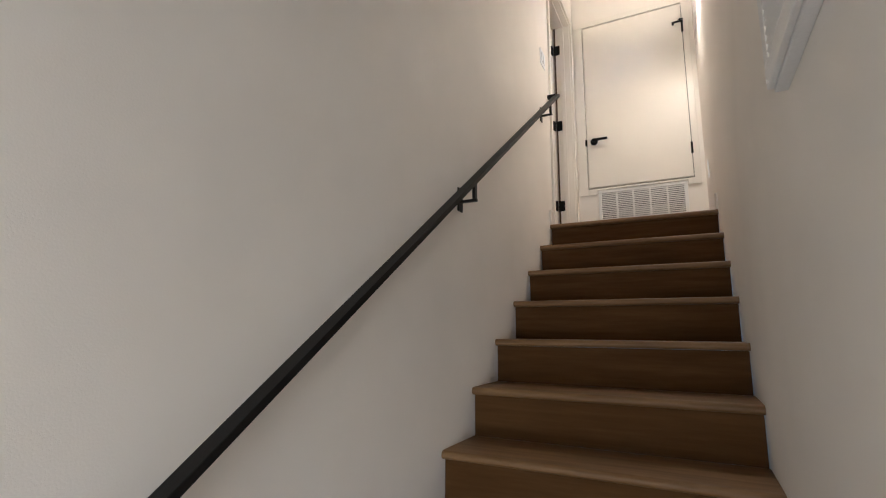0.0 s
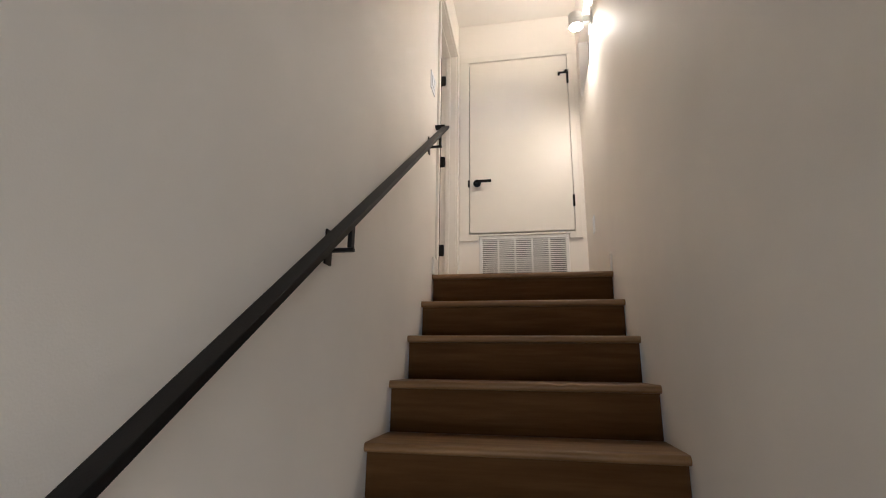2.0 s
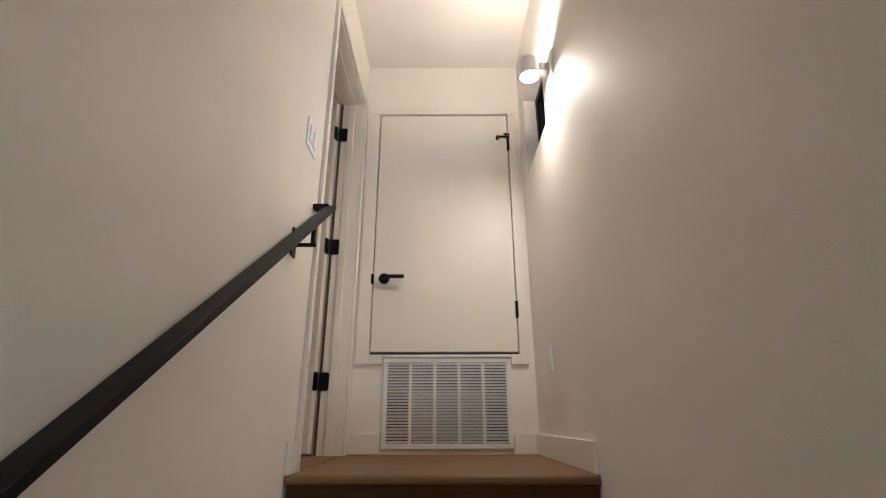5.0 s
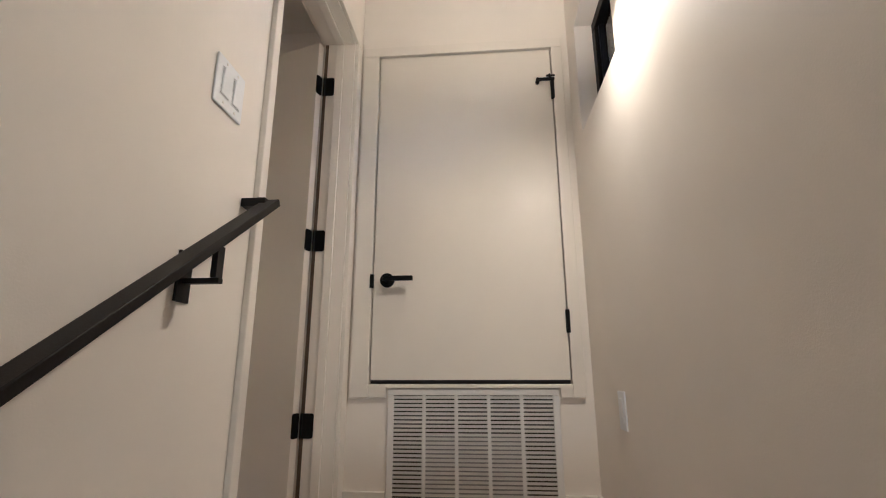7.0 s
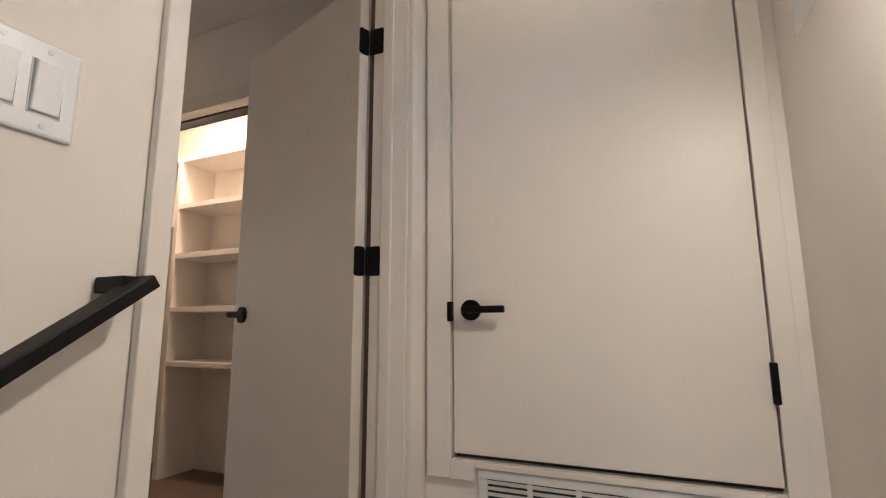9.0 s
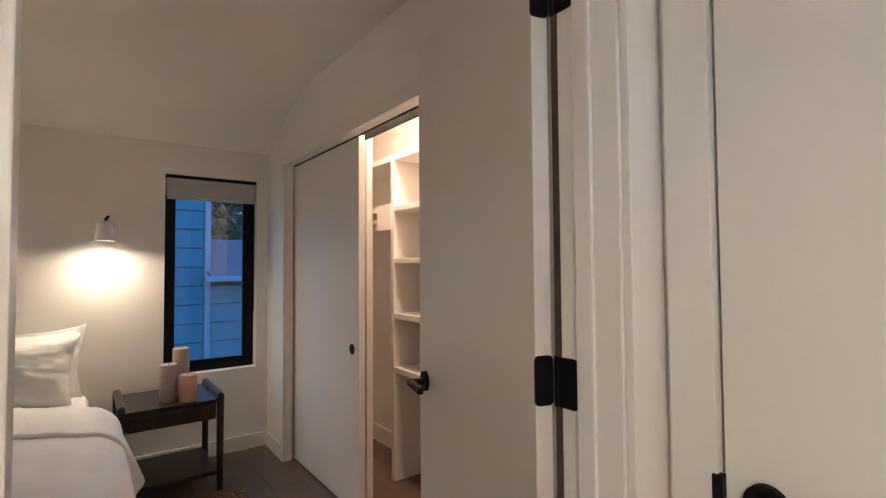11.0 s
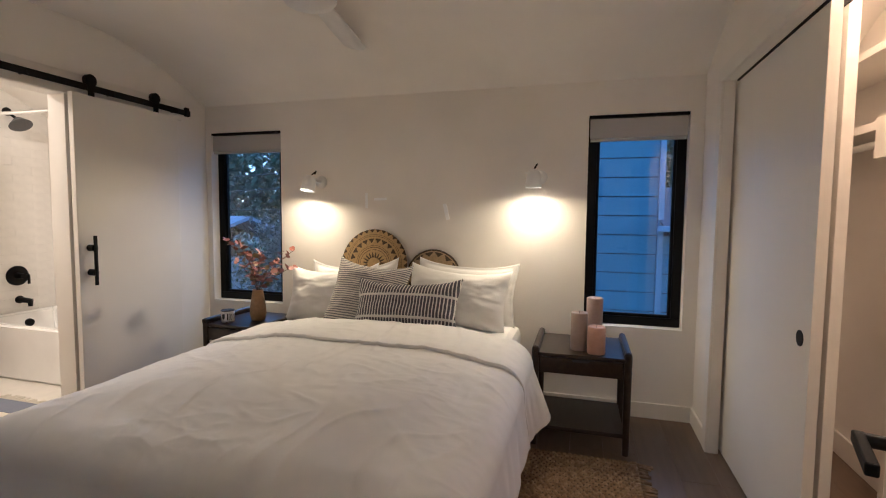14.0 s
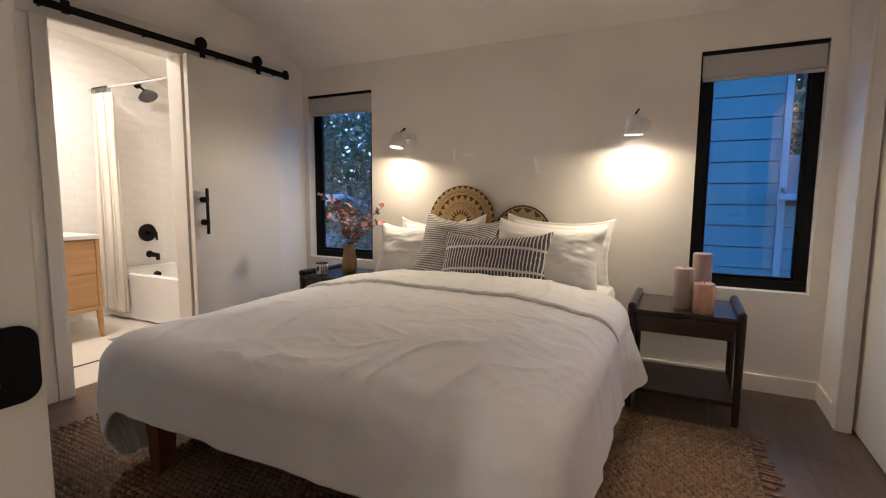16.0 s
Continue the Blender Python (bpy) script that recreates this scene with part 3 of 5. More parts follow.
window("window_2", 1, HEAD, -1, *RW, "tall black-framed window beside the closet", 0.055)
window("window_3", 1, HEAD, -1, *LW, "tall black-framed window looking out to trees", 0.055)
for w in (RW, LW):
    s = thing("roller_shade", "grey fabric roller shade rolled up at the window head", "window shade")
    part("valance", box(nb(), HEAD - 0.03, w[0] + 0.008, w[3] - 0.145, HEAD - 0.012, w[1] - 0.008, w[3] - 0.022, 0.004), M_SHADE, s)
    part("hem", box(nb(), HEAD - 0.034, w[0] + 0.012, w[3] - 0.165, HEAD - 0.016, w[1] - 0.012, w[3] - 0.147, 0.004), M_SHADE, s)
    smooth_by_angle(part("roller", cyl(nb(), (HEAD - 0.052, w[0] + 0.01, w[3] - 0.05), (HEAD - 0.052, w[1] - 0.01, w[3] - 0.05), 0.02), M_SHADE, s))
    part("head_track", box(nb(), HEAD - 0.07, w[0] + 0.002, w[3] - 0.018, HEAD - 0.004, w[1] - 0.002, w[3] - 0.001, 0.002), M_BLACK, s)
    smooth_by_angle(part("chain", cyl(nb(), (HEAD - 0.03, w[1] - 0.012, w[3] - 0.03), (HEAD - 0.03, w[1] - 0.012, w[3] - 0.95), 0.003, n=8), M_BLACK, s))

skirt("baseboard", HEAD, LW[0] - 0.04, HEAD + 0.014, NORTH, 0.10)
skirt("baseboard", HEAD + 0.0145, NORTH - 0.014, CX0 - 0.079, NORTH, 0.10)
skirt("baseboard", CX1 + 0.079, NORTH - 0.014, EAST, NORTH, 0.10)
skirt("baseboard", BX1 + 0.064, SOUTH, EAST - 0.0, SOUTH + 0.014, 0.10)
skirt("baseboard", HEAD + 0.0145, SOUTH, BX0 - 0.008, SOUTH + 0.014, 0.10)
skirt("baseboard", EAST - 0.014, SOUTH + 0.0145, EAST, D0 - 0.08, 0.10)

# closet: casing, two sliding panels, shelves
cc = thing("closet_frame", "white painted flat casing round the closet opening", "door frame", kind="structure")
for bx in ((CX0 - 0.075, NORTH - 0.016, 0, CX0, NORTH, CZ), (CX1, NORTH - 0.016, 0, CX1 + 0.075, NORTH, CZ), (CX0 - 0.075, NORTH - 0.016, CZ, CX1 + 0.075, NORTH, CZ + 0.075)):
    part("casing_board", box(nb(), *bx, 0.003), M_TRIM, cc)
for y in (1.325, 1.392):
    part("track", box(nb(), CX0, y, CZ - 0.004, CX1, y + 0.008, CZ + 0.045), M_RAIL, cc, "dark sliding track")
for x0, x1, y0 in ((-2.87, -1.835, 1.332), (-2.85, -1.872, 1.398)):
    sd = thing("sliding_closet_door", "flat white painted sliding closet door pushed aside", "door", group="closet doors", kind="structure")
    part("panel", box(nb(), x0, y0, 0.012, x1, y0 + 0.036, CZ + 0.01, 0.002), M_DOOR, sd)
    if y0 < 1.35:
        bm = cyl(nb(), (-1.915, y0 + 0.001, 0.86), (-1.915, y0 - 0.002, 0.86), 0.029, n=32)
        smooth_by_angle(part("finger_pull", bm, M_BLACK, sd, "round black recessed finger pull"))
SH = thing("closet_shelves", "white painted built-in closet shelves, empty", "shelving", kind="")
FY = 1.70
for x in (-2.113, -1.06):
    part("upright", box(nb(), x - 0.018, FY, 0.0, x + 0.018, BACK, 1.97, 0.002), M_TRIM, SH)
for z in (0.655, 0.982, 1.319, 1.640, 1.957):
    part("shelf", box(nb(), -2.094, FY, z, -1.079, BACK, z + 0.032, 0.002), M_TRIM, SH)
part("top_shelf", box(nb(), HEAD + 0.01, FY, 1.957, -2.132, BACK, 1.989, 0.002), M_TRIM, SH)
part("shelf", box(nb(), HEAD + 0.01, FY + 0.02, 1.650, -2.132, BACK, 1.685, 0.002), M_TRIM, SH)
part("rod_block", box(nb(), -2.305, FY - 0.003, 1.528, -2.132, FY + 0.019, 1.690, 0.002), M_TRIM, SH)
smooth_by_angle(part("hanging_rod", cyl(nb(), (HEAD + 0.01, FY + 0.06, 1.60), (-2.132, FY + 0.06, 1.60), 0.016), M_GRILLE, SH, "metal hanging rod"))
skirt("baseboard", HEAD, BACK - 0.014, -2.132, BACK, 0.12)

# bathroom doorway lining, barn door and its rail
bj = thing("bathroom_frame", "white painted lining of the bathroom doorway", "door frame", kind="structure")
for bx in ((BX0 - 0.0, SOUTH - 0.125, 0, BX0 + 0.018, SOUTH + 0.008, BZ), (BX1 - 0.018, SOUTH - 0.125, 0, BX1, SOUTH + 0.008, BZ), (BX0 + 0.018, SOUTH - 0.125, BZ - 0.018, BX1 - 0.018, SOUTH + 0.008, BZ)):
    part("jamb", box(nb(), *bx, 0.002), M_TRIM, bj)
part("casing_board", box(nb(), BX1, SOUTH, 0, BX1 + 0.062, SOUTH + 0.017, 1.984, 0.002), M_TRIM, bj)
part("header_board", box(nb(), -2.95, SOUTH + 0.0, 1.985, BX1 + 0.75, SOUTH + 0.02, 2.115, 0.003), M_TRIM, bj)
bd = thing("barn_door", "flat white sliding barn door pushed open", "door", kind="structure")
part("panel", box(nb(), -2.85, SOUTH + 0.032, 0.012, -2.09, SOUTH + 0.07, 1.995, 0.003), M_DOOR, bd)
pu = part("pull_handle", box(nb(), -2.165, SOUTH + 0.112, 0.842, -2.147, SOUTH + 0.126, 1.145, 0.003), M_BLACK, bd, "black bar pull with round standoffs")
for z in (0.92, 1.07):
    smooth_by_angle(part("standoff", cyl(nb(), (-2.156, SOUTH + 0.07, z), (-2.156, SOUTH + 0.114, z), 0.020), M_BLACK, pu))
br = thing("barn_rail", "black flat steel barn door rail with rollers", "rail")
part("bar", box(nb(), -2.965, SOUTH + 0.075, 2.015, -1.285, SOUTH + 0.083, 2.055, 0.002), M_BLACK, br)
for x in (-2.19, -2.65):
    rl = smooth_by_angle(part("roller", cyl(nb(), (x, SOUTH + 0.066, 2.078), (x, SOUTH + 0.094, 2.078), 0.036), M_BLACK, br))
    part("strap", box(nb(), x - 0.02, SOUTH + 0.086, 1.985, x + 0.02, SOUTH + 0.092, 2.07, 0.002), M_BLACK, br)
for x in (-2.93, -1.42):
    part("end_stop", box(nb(), x - 0.018, SOUTH + 0.070, 2.008, x + 0.018, SOUTH + 0.092, 2.074, 0.004), M_BLACK, br)
for x in (-2.85, -2.35, -1.85, -1.33):
    smooth_by_angle(part("spacer", cyl(nb(), (x, SOUTH + 0.02, 2.034), (x, SOUTH + 0.088, 2.034), 0.010), M_BLACK, br))

# ---------------------------------------------------------------- handrail
rail = thing("handrail", "black square steel handrail on bracket arms", "handrail")
sl = RISE / RUN
ang = math.degrees(math.atan(sl))
L = 3.45 / math.cos(radians(ang))
bm = nb()
box(bm, -0.023, -L, -0.018, 0.018, 0, 0.0, 0.002)
ob = part("bar", bm, M_RAIL, rail)
ob.matrix_local = pose(0.067, 0.045, 0.957, ang)
part("end_return", box(nb(), 0.0, 0.022, 0.934, 0.060, 0.056, 0.955, 0.002), M_RAIL, rail)
for y in (-2.735, -1.455, -0.160):
    z = 0.968 + (y - 0.055) * sl
    b = part("bracket", box(nb(), 0.0, y - 0.021, z - 0.138, 0.006, y + 0.021, z - 0.040, 0.001), M_RAIL, rail)
    part("arm", box(nb(), 0.006, y - 0.008, z - 0.103, 0.078, y + 0.008, z - 0.093, 0.001), M_RAIL, b)
    part("post", box(nb(), 0.062, y - 0.012, z - 0.093, 0.074, y + 0.012, z - 0.030, 0.001), M_RAIL, b)

# ---------------------------------------------------------------- landing fittings
sc = thing("wall_sconce", "white cylinder wall light shining up and down", "wall lamp")
part("back_plate", box(nb(), W2 - 0.012, SCY - 0.06, SCZ - 0.075, W2, SCY + 0.06, SCZ + 0.065, 0.004), M_LAMPWHITE, sc)
part("arm", box(nb(), SCX + 0.040, SCY - 0.020, SCZ - 0.022, W2 - 0.012, SCY + 0.020, SCZ + 0.022, 0.003), M_LAMPWHITE, sc)
bm = nb()
cyl(bm, (SCX, SCY, SCZ - 0.043), (SCX, SCY, SCZ + 0.043), 0.046, n=40, caps=False)
cyl(bm, (SCX, SCY, SCZ - 0.043), (SCX, SCY, SCZ + 0.043), 0.043, n=40, caps=False)
smooth_by_angle(part("shade", bm, M_LAMPWHITE, sc))
for z in (-0.019, 0.019):
    part("bulb", cyl(nb(), (SCX, SCY, SCZ + z - 0.003), (SCX, SCY, SCZ + z + 0.003), 0.042, n=32), M_GLOW, sc, "glowing lamp face")

sw = thing("light_switch", "white double rocker light switch plate", "light switch")
part("plate", box(nb(), 0, -0.145, 1.119, 0.0065, -0.026, 1.239, 0.004), M_PLATE, sw)
for y in (-0.1095, -0.0615):
    part("rocker_frame", box(nb(), 0.004, y - 0.0185, 1.144, 0.0078, y + 0.0185, 1.214, 0.001), M_PLATE, sw)
    # solid grey plate that paints the shaded gap round the rocker
    part("rocker_gap", box(nb(), 0.005, y - 0.0168, 1.1455, 0.0081, y + 0.0168, 1.2125), M_FILTER, sw, "grey line giving the shade of the gap round the rocker")
    rk = part("rocker", box(nb(), -0.004, -0.0155, -0.032, 0.004, 0.0155, 0.032, 0.002), M_PLATE, sw)
    rk.matrix_local = pose(0.0082, y, 1.179, 0, 3.5, 0)
    for z in (1.131, 1.227):
        part("screw", cyl(nb(), (0.005, y, z), (0.0075, y, z), 0.0034, n=10), M_GRILLE, sw)
ol = thing("wall_outlet", "white wall outlet cover low beside the grille", "outlet")
part("plate", box(nb(), W2 - 0.006, 0.565, 0.375, W2, 0.637, 0.492, 0.002), M_PLATE, ol)
part("socket", box(nb(), W2 - 0.008, 0.584, 0.395, W2 - 0.005, 0.618, 0.470, 0.001), M_PLATE, ol)

# ---------------------------------------------------------------- bed


def smoothstep(a, b, x):
    t = np.clip((x - a) / (b - a), 0, 1)
    return t * t * (3 - 2 * t)


def fnoise(x, y, z=0.0, s=1.0):
    return np.vectorize(lambda a, b: noise.noise(Vector((a * s, b * s, z))))(x, y)


def draped(name, x0, x1, over_foot, over_l, over_r, top, lift, nx, ny, fold_amp, seed, flare=0.0):
    """Cloth over the mattress: flat and puffed on top, bending over rounded edges and hanging in soft folds."""
    ml, mr, mf = -1.29, 0.21, -1.13          # mattress edges
    s = np.linspace(x0, x1 + over_foot, nx)
    t = np.linspace(ml - over_l, mr + over_r, ny)
    S, T = np.meshgrid(s, t, indexing="ij")
    ex = np.maximum(S - mf, 0.0)
    eyv = np.where(T > mr, T - mr, np.where(T < ml, T - ml, 0.0))
    d = np.hypot(ex, eyv)
    dx, dy = np.where(d > 0, ex / np.maximum(d, 1e-6), 0), np.where(d > 0, eyv / np.maximum(d, 1e-6), 0)
    # the hem runs in one smooth curve round each hanging corner
    turn = np.arctan2(np.abs(eyv), np.maximum(ex, 1e-9))
    side = np.where(T < 0, max(over_l, 1e-3), max(over_r, 1e-3))
    foot = max(over_foot, 1e-3)
    reach = np.minimum(foot / np.maximum(np.cos(turn), 1e-6), side / np.maximum(np.sin(turn), 1e-6))
    corner = (ex > 0) & (np.abs(eyv) > 0)
    d = np.where(corner, d / reach * (foot + (side - foot) * smoothstep(0.0, 0.65, turn / (math.pi / 2))), d)
    R = 0.13
    arc = R * math.pi / 2
    th = np.minimum(d, arc) / R
    out = R * np.sin(th) + np.maximum(d - arc, 0) * (0.10 + np.where(T > 0, 0.02, -0.16) * np.abs(dy) + flare * smoothstep(x1, x0, S) * np.where(T > 0, 1, 0) + 0.02 * corner * np.sin(2 * turn))
    out = out + np.where(T < 0, 0.075, 0.0) * np.abs(dy) * np.sin(math.pi * np.clip(d / 0.60, 0, 1))
    drop = R * (1 - np.cos(th)) + np.maximum(d - arc, 0) * 0.985
    X = np.minimum(S, mf) + out * dx
    Y = np.clip(T, ml, mr) + out * dy
    Z = top - drop
    hang = smoothstep(0.10, 0.40, d)
    # hanging folds run down the sides, stronger towards the hem
    along = np.where(np.abs(dy) > np.abs(dx), S, T)
    w = fnoise(along * 5.0, hang * 0.8, seed) + 0.55 * fnoise(along * 13.0, hang * 1.2, seed + 5)
    X += dx * hang * w * fold_amp
    Y += dy * hang * w * fold_amp
    # puffed top and wrinkles
    flat = 1 - smoothstep(0.0, 0.18, d)
    edge = np.minimum(np.minimum(T - ml, mr - T), mf - S)
    puff = 0.055 * smoothstep(-0.05, 0.35, edge)
    a = fnoise(S * 2.1 + T * 0.7, T * 2.6, seed + 1)
    ridge = 1 - np.abs(fnoise(S * 3.2 - T * 1.8 + 0.5 * a, T * 4.8 + S * 1.2, seed + 2)) * 2.4
    ridge2 = 1 - np.abs(fnoise(S * 15 + T * 5.0 + 0.6 * a, T * 6.0 - S * 7.0, seed + 3)) * 2.6
    mask = smoothstep(-0.15, 0.45, fnoise(S * 1.4, T * 1.7, seed + 4))
    Z += lift + puff + 0.011 * a * (0.3 + 0.7 * flat) + (0.0016 * np.maximum(ridge, 0) ** 2 + 0.0030 * np.maximum(ridge2, 0) ** 3 * mask) * (0.35 + 0.65 * flat)
    Z += 0.0022 * fnoise(S * 18, T * 18, seed + 6)
    crease = 1 - np.abs(fnoise(S * 1.7 + 0.8 * a, T * 7.5 + 1.2 * S + 0.9 * a, seed + 9)) * 4.2
    crease2 = 1 - np.abs(fnoise(S * 7.5 - 1.5 * T + 0.8 * a, T * 3.0 + 0.6 * a, seed + 11)) * 4.0
    m2 = smoothstep(-0.1, 0.35, fnoise(S * 1.9 + 5, T * 2.3, seed + 12))
    Z += (0.0060 * np.maximum(crease, 0) ** 2 * (1 - m2) + 0.0060 * np.maximum(crease2, 0) ** 2 * m2) * (0.25 + 0.75 * flat)
    Z = np.maximum(Z, 0.028)
    pts = np.stack([X, Y, Z], -1)
    return pts


def solid(ob, thick):
    m = ob.modifiers.new("thickness", "SOLIDIFY")
    m.thickness, m.offset = thick, -1
    return ob


bed = thing("bed", "queen bed with cherry wood frame and white bedding", "bed")
for x in (-1.13, -3.10):
    for y in (-1.25, 0.17):
        bm = nb()
        cyl(bm, (x, y, 0.0), (x, y, 0.30), 0.042, 0.060, 4)
        bmesh.ops.rotate(bm, verts=bm.verts, cent=(x, y, 0), matrix=Matrix.Rotation(radians(45), 3, "Z"))
        part("leg", bm, M_CHERRY, bed, "tapered cherry wood leg")
for bx in ((-3.12, -1.28, 0.22, -1.10, -1.25, 0.32), (-3.12, 0.17, 0.22, -1.10, 0.20, 0.32), (-1.135, -1.25, 0.22, -1.105, 0.17, 0.32), (-3.12, -1.25, 0.22, -3.09, 0.17, 0.32)):
    part("side_rail", box(nb(), *bx, 0.004), M_CHERRY, bed)
part("mattress", box(nb(), -3.13, -1.285, 0.32, -1.135, 0.205, 0.566, 0.05), M_PILLOW, bed, "white fitted sheet over the mattress")
duvet = tagged(part("duvet", grid_mesh("duvet", draped("duvet", -2.52, -1.13, 0.36, 0.60, 0.44, 0.576, 0.0, 250, 300, 0.014, 3.0)), M_LINEN),
               "rumpled white linen duvet spread over the bed", "duvet")
solid(duvet, 0.012)
fold = part("turned_down_fold", grid_mesh("fold", draped("fold", -2.555, -2.13, 0.0, 0.46, 0.47, 0.574, 0.021, 70, 240, 0.020, 3.0, 0.26)), M_LINEN, duvet, "turned-down edge of the duvet")
solid(fold, 0.020)
m = fold.modifiers.new("soft", "SUBSURF")
m.levels = m.render_levels = 1


def cushion(name, label, w, h, t, material, centre, lean, yaw, roll=0, flange=0.0, seed=1.0, droop=0.012):
    """A stuffed pillow standing on its long edge; local y across, z up, x towards the foot of the bed."""
    n = 44
    u = np.linspace(-1, 1, n)
    U, V = np.meshgrid(u, u, indexing="ij")
    body = 1 - flange
    bu, bv = np.clip(np.abs(U) / body, 0, 1), np.clip(np.abs(V) / body, 0, 1)
    prof = np.power(np.maximum(1 - bu ** 2.6, 0), 0.55) * np.power(np.maximum(1 - bv ** 2.6, 0), 0.55)
    wr = fnoise(U * 1.6, V * 1.6, seed) * 0.13 + np.maximum(1 - 3.0 * np.abs(fnoise(U * 4.5 + V * 2, V * 4.5 - U, seed + 7)), 0) ** 2 * 0.035 * (0.4 + bu)
    Yc = w / 2 * U * (1 - 0.075 * (1 - V ** 2) ** 1.5)
    Zc = h / 2 * V * (1 - 0.085 * (1 - U ** 2) ** 1.5) - droop * (1 - U ** 2) * np.maximum(V, 0) + 0.022 * np.abs(U) ** 5 * np.maximum(V, 0) ** 3
    edge = 0.004 * fnoise(U * 7, V * 7, seed + 2) + 0.010 * fnoise(U * 3, V * 3, seed + 8)
    Xf = t / 2 * prof * (1 + wr) + edge + 0.0015
    Xb = -t / 2 * prof + edge - 0.0015
    me = bpy.data.meshes.new(name)
    pf, pb = np.stack([Xf, Yc, Zc], -1).reshape(-1, 3), np.stack([Xb, Yc, Zc], -1).reshape(-1, 3)
    idx = np.arange(n * n).reshape(n, n)
    f1 = np.stack([idx[:-1, :-1], idx[1:, :-1], idx[1:, 1:], idx[:-1, 1:]], -1).reshape(-1, 4)
    f2 = f1[:, ::-1] + n * n
    rim = np.concatenate([idx[0, :], idx[1:, -1], idx[-1, ::-1][1:], idx[::-1, 0][1:]])
    f3 = np.stack([rim[:-1], rim[1:], rim[1:] + n * n, rim[:-1] + n * n], -1)
    me.from_pydata(np.concatenate([pf, pb]).tolist(), [], f1.tolist() + f2.tolist() + f3.tolist())
    me.polygons.foreach_set("use_smooth", [True] * len(me.polygons))
    me.materials.append(material)
    ob = new(name, me)
    ob.matrix_world = pose(*centre, 0, 0, yaw) @ pose(0, 0, 0, 0, -lean, 0) @ pose(0, 0, 0, roll)
    return tagged(ob, label, "pillow", "pillows on the bed")


M_STRIPE = stripes("ticking_stripe", (0.70, 0.66, 0.60), (0.16, 0.16, 0.19), 2, 66, 0.42)
M_LUMBAR = stripes("lumbar_stripe", (0.66, 0.63, 0.58), (0.085, 0.08, 0.095), 1, 50, 0.66, ((0.062, 0.0075), (-0.078, 0.0075)))
cushion("pillow", "plump white linen sleeping pillow against the wall", 0.68, 0.41, 0.16, M_PILLOW, (-3.075, -1.00, 0.748), 13, 0, 3, 0.10, 1.3, 0.035)
cushion("pillow", "plump white linen sleeping pillow with flanged edge", 0.70, 0.41, 0.16, M_PILLOW, (-3.075, -0.17, 0.765), 13, 0, -2, 0.10, 2.1)
cushion("pillow", "white linen pillow leaning on another", 0.66, 0.385, 0.19, M_PILLOW, (-2.945, -1.10, 0.737), 22, 4, 3, 0.02, 3.4, 0.03)
cushion("pillow", "white linen pillow leaning behind the cushions", 0.70, 0.385, 0.19, M_PILLOW, (-2.945, -0.205, 0.752), 22, -3, -3, 0.02, 4.2)
cushion("cushion", "square cushion with fine grey and white stripes", 0.53, 0.45, 0.17, M_STRIPE, (-2.83, -0.775, 0.755), 26, 3, -6, 0.02, 5.7)
cushion("cushion", "oblong cushion with dark stripes and two white bands", 0.69, 0.335, 0.16, M_LUMBAR, (-2.675, -0.450, 0.724), 26, -2, 1.8, 0.015, 6.4)


# woven wall baskets standing behind the pillows
def basket_mat(name, bands, rings, pale, dark):
    """Coiled straw with rings of dark triangles, by radius and angle in the basket's own plane."""
    m, nt, p = node_mat(name)
    tc = nt.nodes.new("ShaderNodeTexCoord")
    sep = nt.nodes.new("ShaderNodeSeparateXYZ")
    nt.links.new(tc.outputs["Object"], sep.inputs[0])

    def op(kind, x, y=0.0):
        n = nt.nodes.new("ShaderNodeMath")
        n.operation = kind
        for sock, val in zip(n.inputs, (x, y)):
            if isinstance(val, (int, float)):
                sock.default_value = val
            else:
                nt.links.new(val, sock)
        return n.outputs[0]
    r = op("SQRT", op("ADD", op("MULTIPLY", sep.outputs[1], sep.outputs[1]), op("MULTIPLY", sep.outputs[2], sep.outputs[2])))
    a = op("DIVIDE", op("ARCTAN2", sep.outputs[1], sep.outputs[2]), 2 * math.pi)
    fac = None
    for r0, r1, n, flip in bands:
        saw = op("MULTIPLY", op("ABSOLUTE", op("SUBTRACT", op("FRACT", op("MULTIPLY", op("ADD", a, 1.0), n)), 0.5)), 2.0)
        step = op("DIVIDE", op("FLOOR", op("MULTIPLY", op("DIVIDE", op("SUBTRACT", r, r0), r1 - r0), 6)), 6)
        if flip:
            step = op("SUBTRACT", 0.84, step)
        tri = op("LESS_THAN", saw, step)
        inside = op("MULTIPLY", op("GREATER_THAN", r, r0), op("LESS_THAN", r, r1))
        tri = op("MULTIPLY", tri, inside)
        fac = tri if fac is None else op("MAXIMUM", fac, tri)
    for r0, r1 in rings:
        inside = op("MULTIPLY", op("GREATER_THAN", r, r0), op("LESS_THAN", r, r1))
        fac = op("MAXIMUM", fac, inside)
    n = noise_node(nt, tc.outputs["Object"], 60, 4)
    straw = ramp(nt, n, [(0.3, tuple(c * 0.7 for c in pale)), (0.7, pale)])
    nt.links.new(mix_col(nt, op("MULTIPLY", fac, 0.92), straw, dark), p.inputs["Base Color"])
    p.inputs["Roughness"].default_value = 0.8
    bump(nt, p, noise_node(nt, tc.outputs["Object"], 240, 2), 0.5, 0.002)
    return m


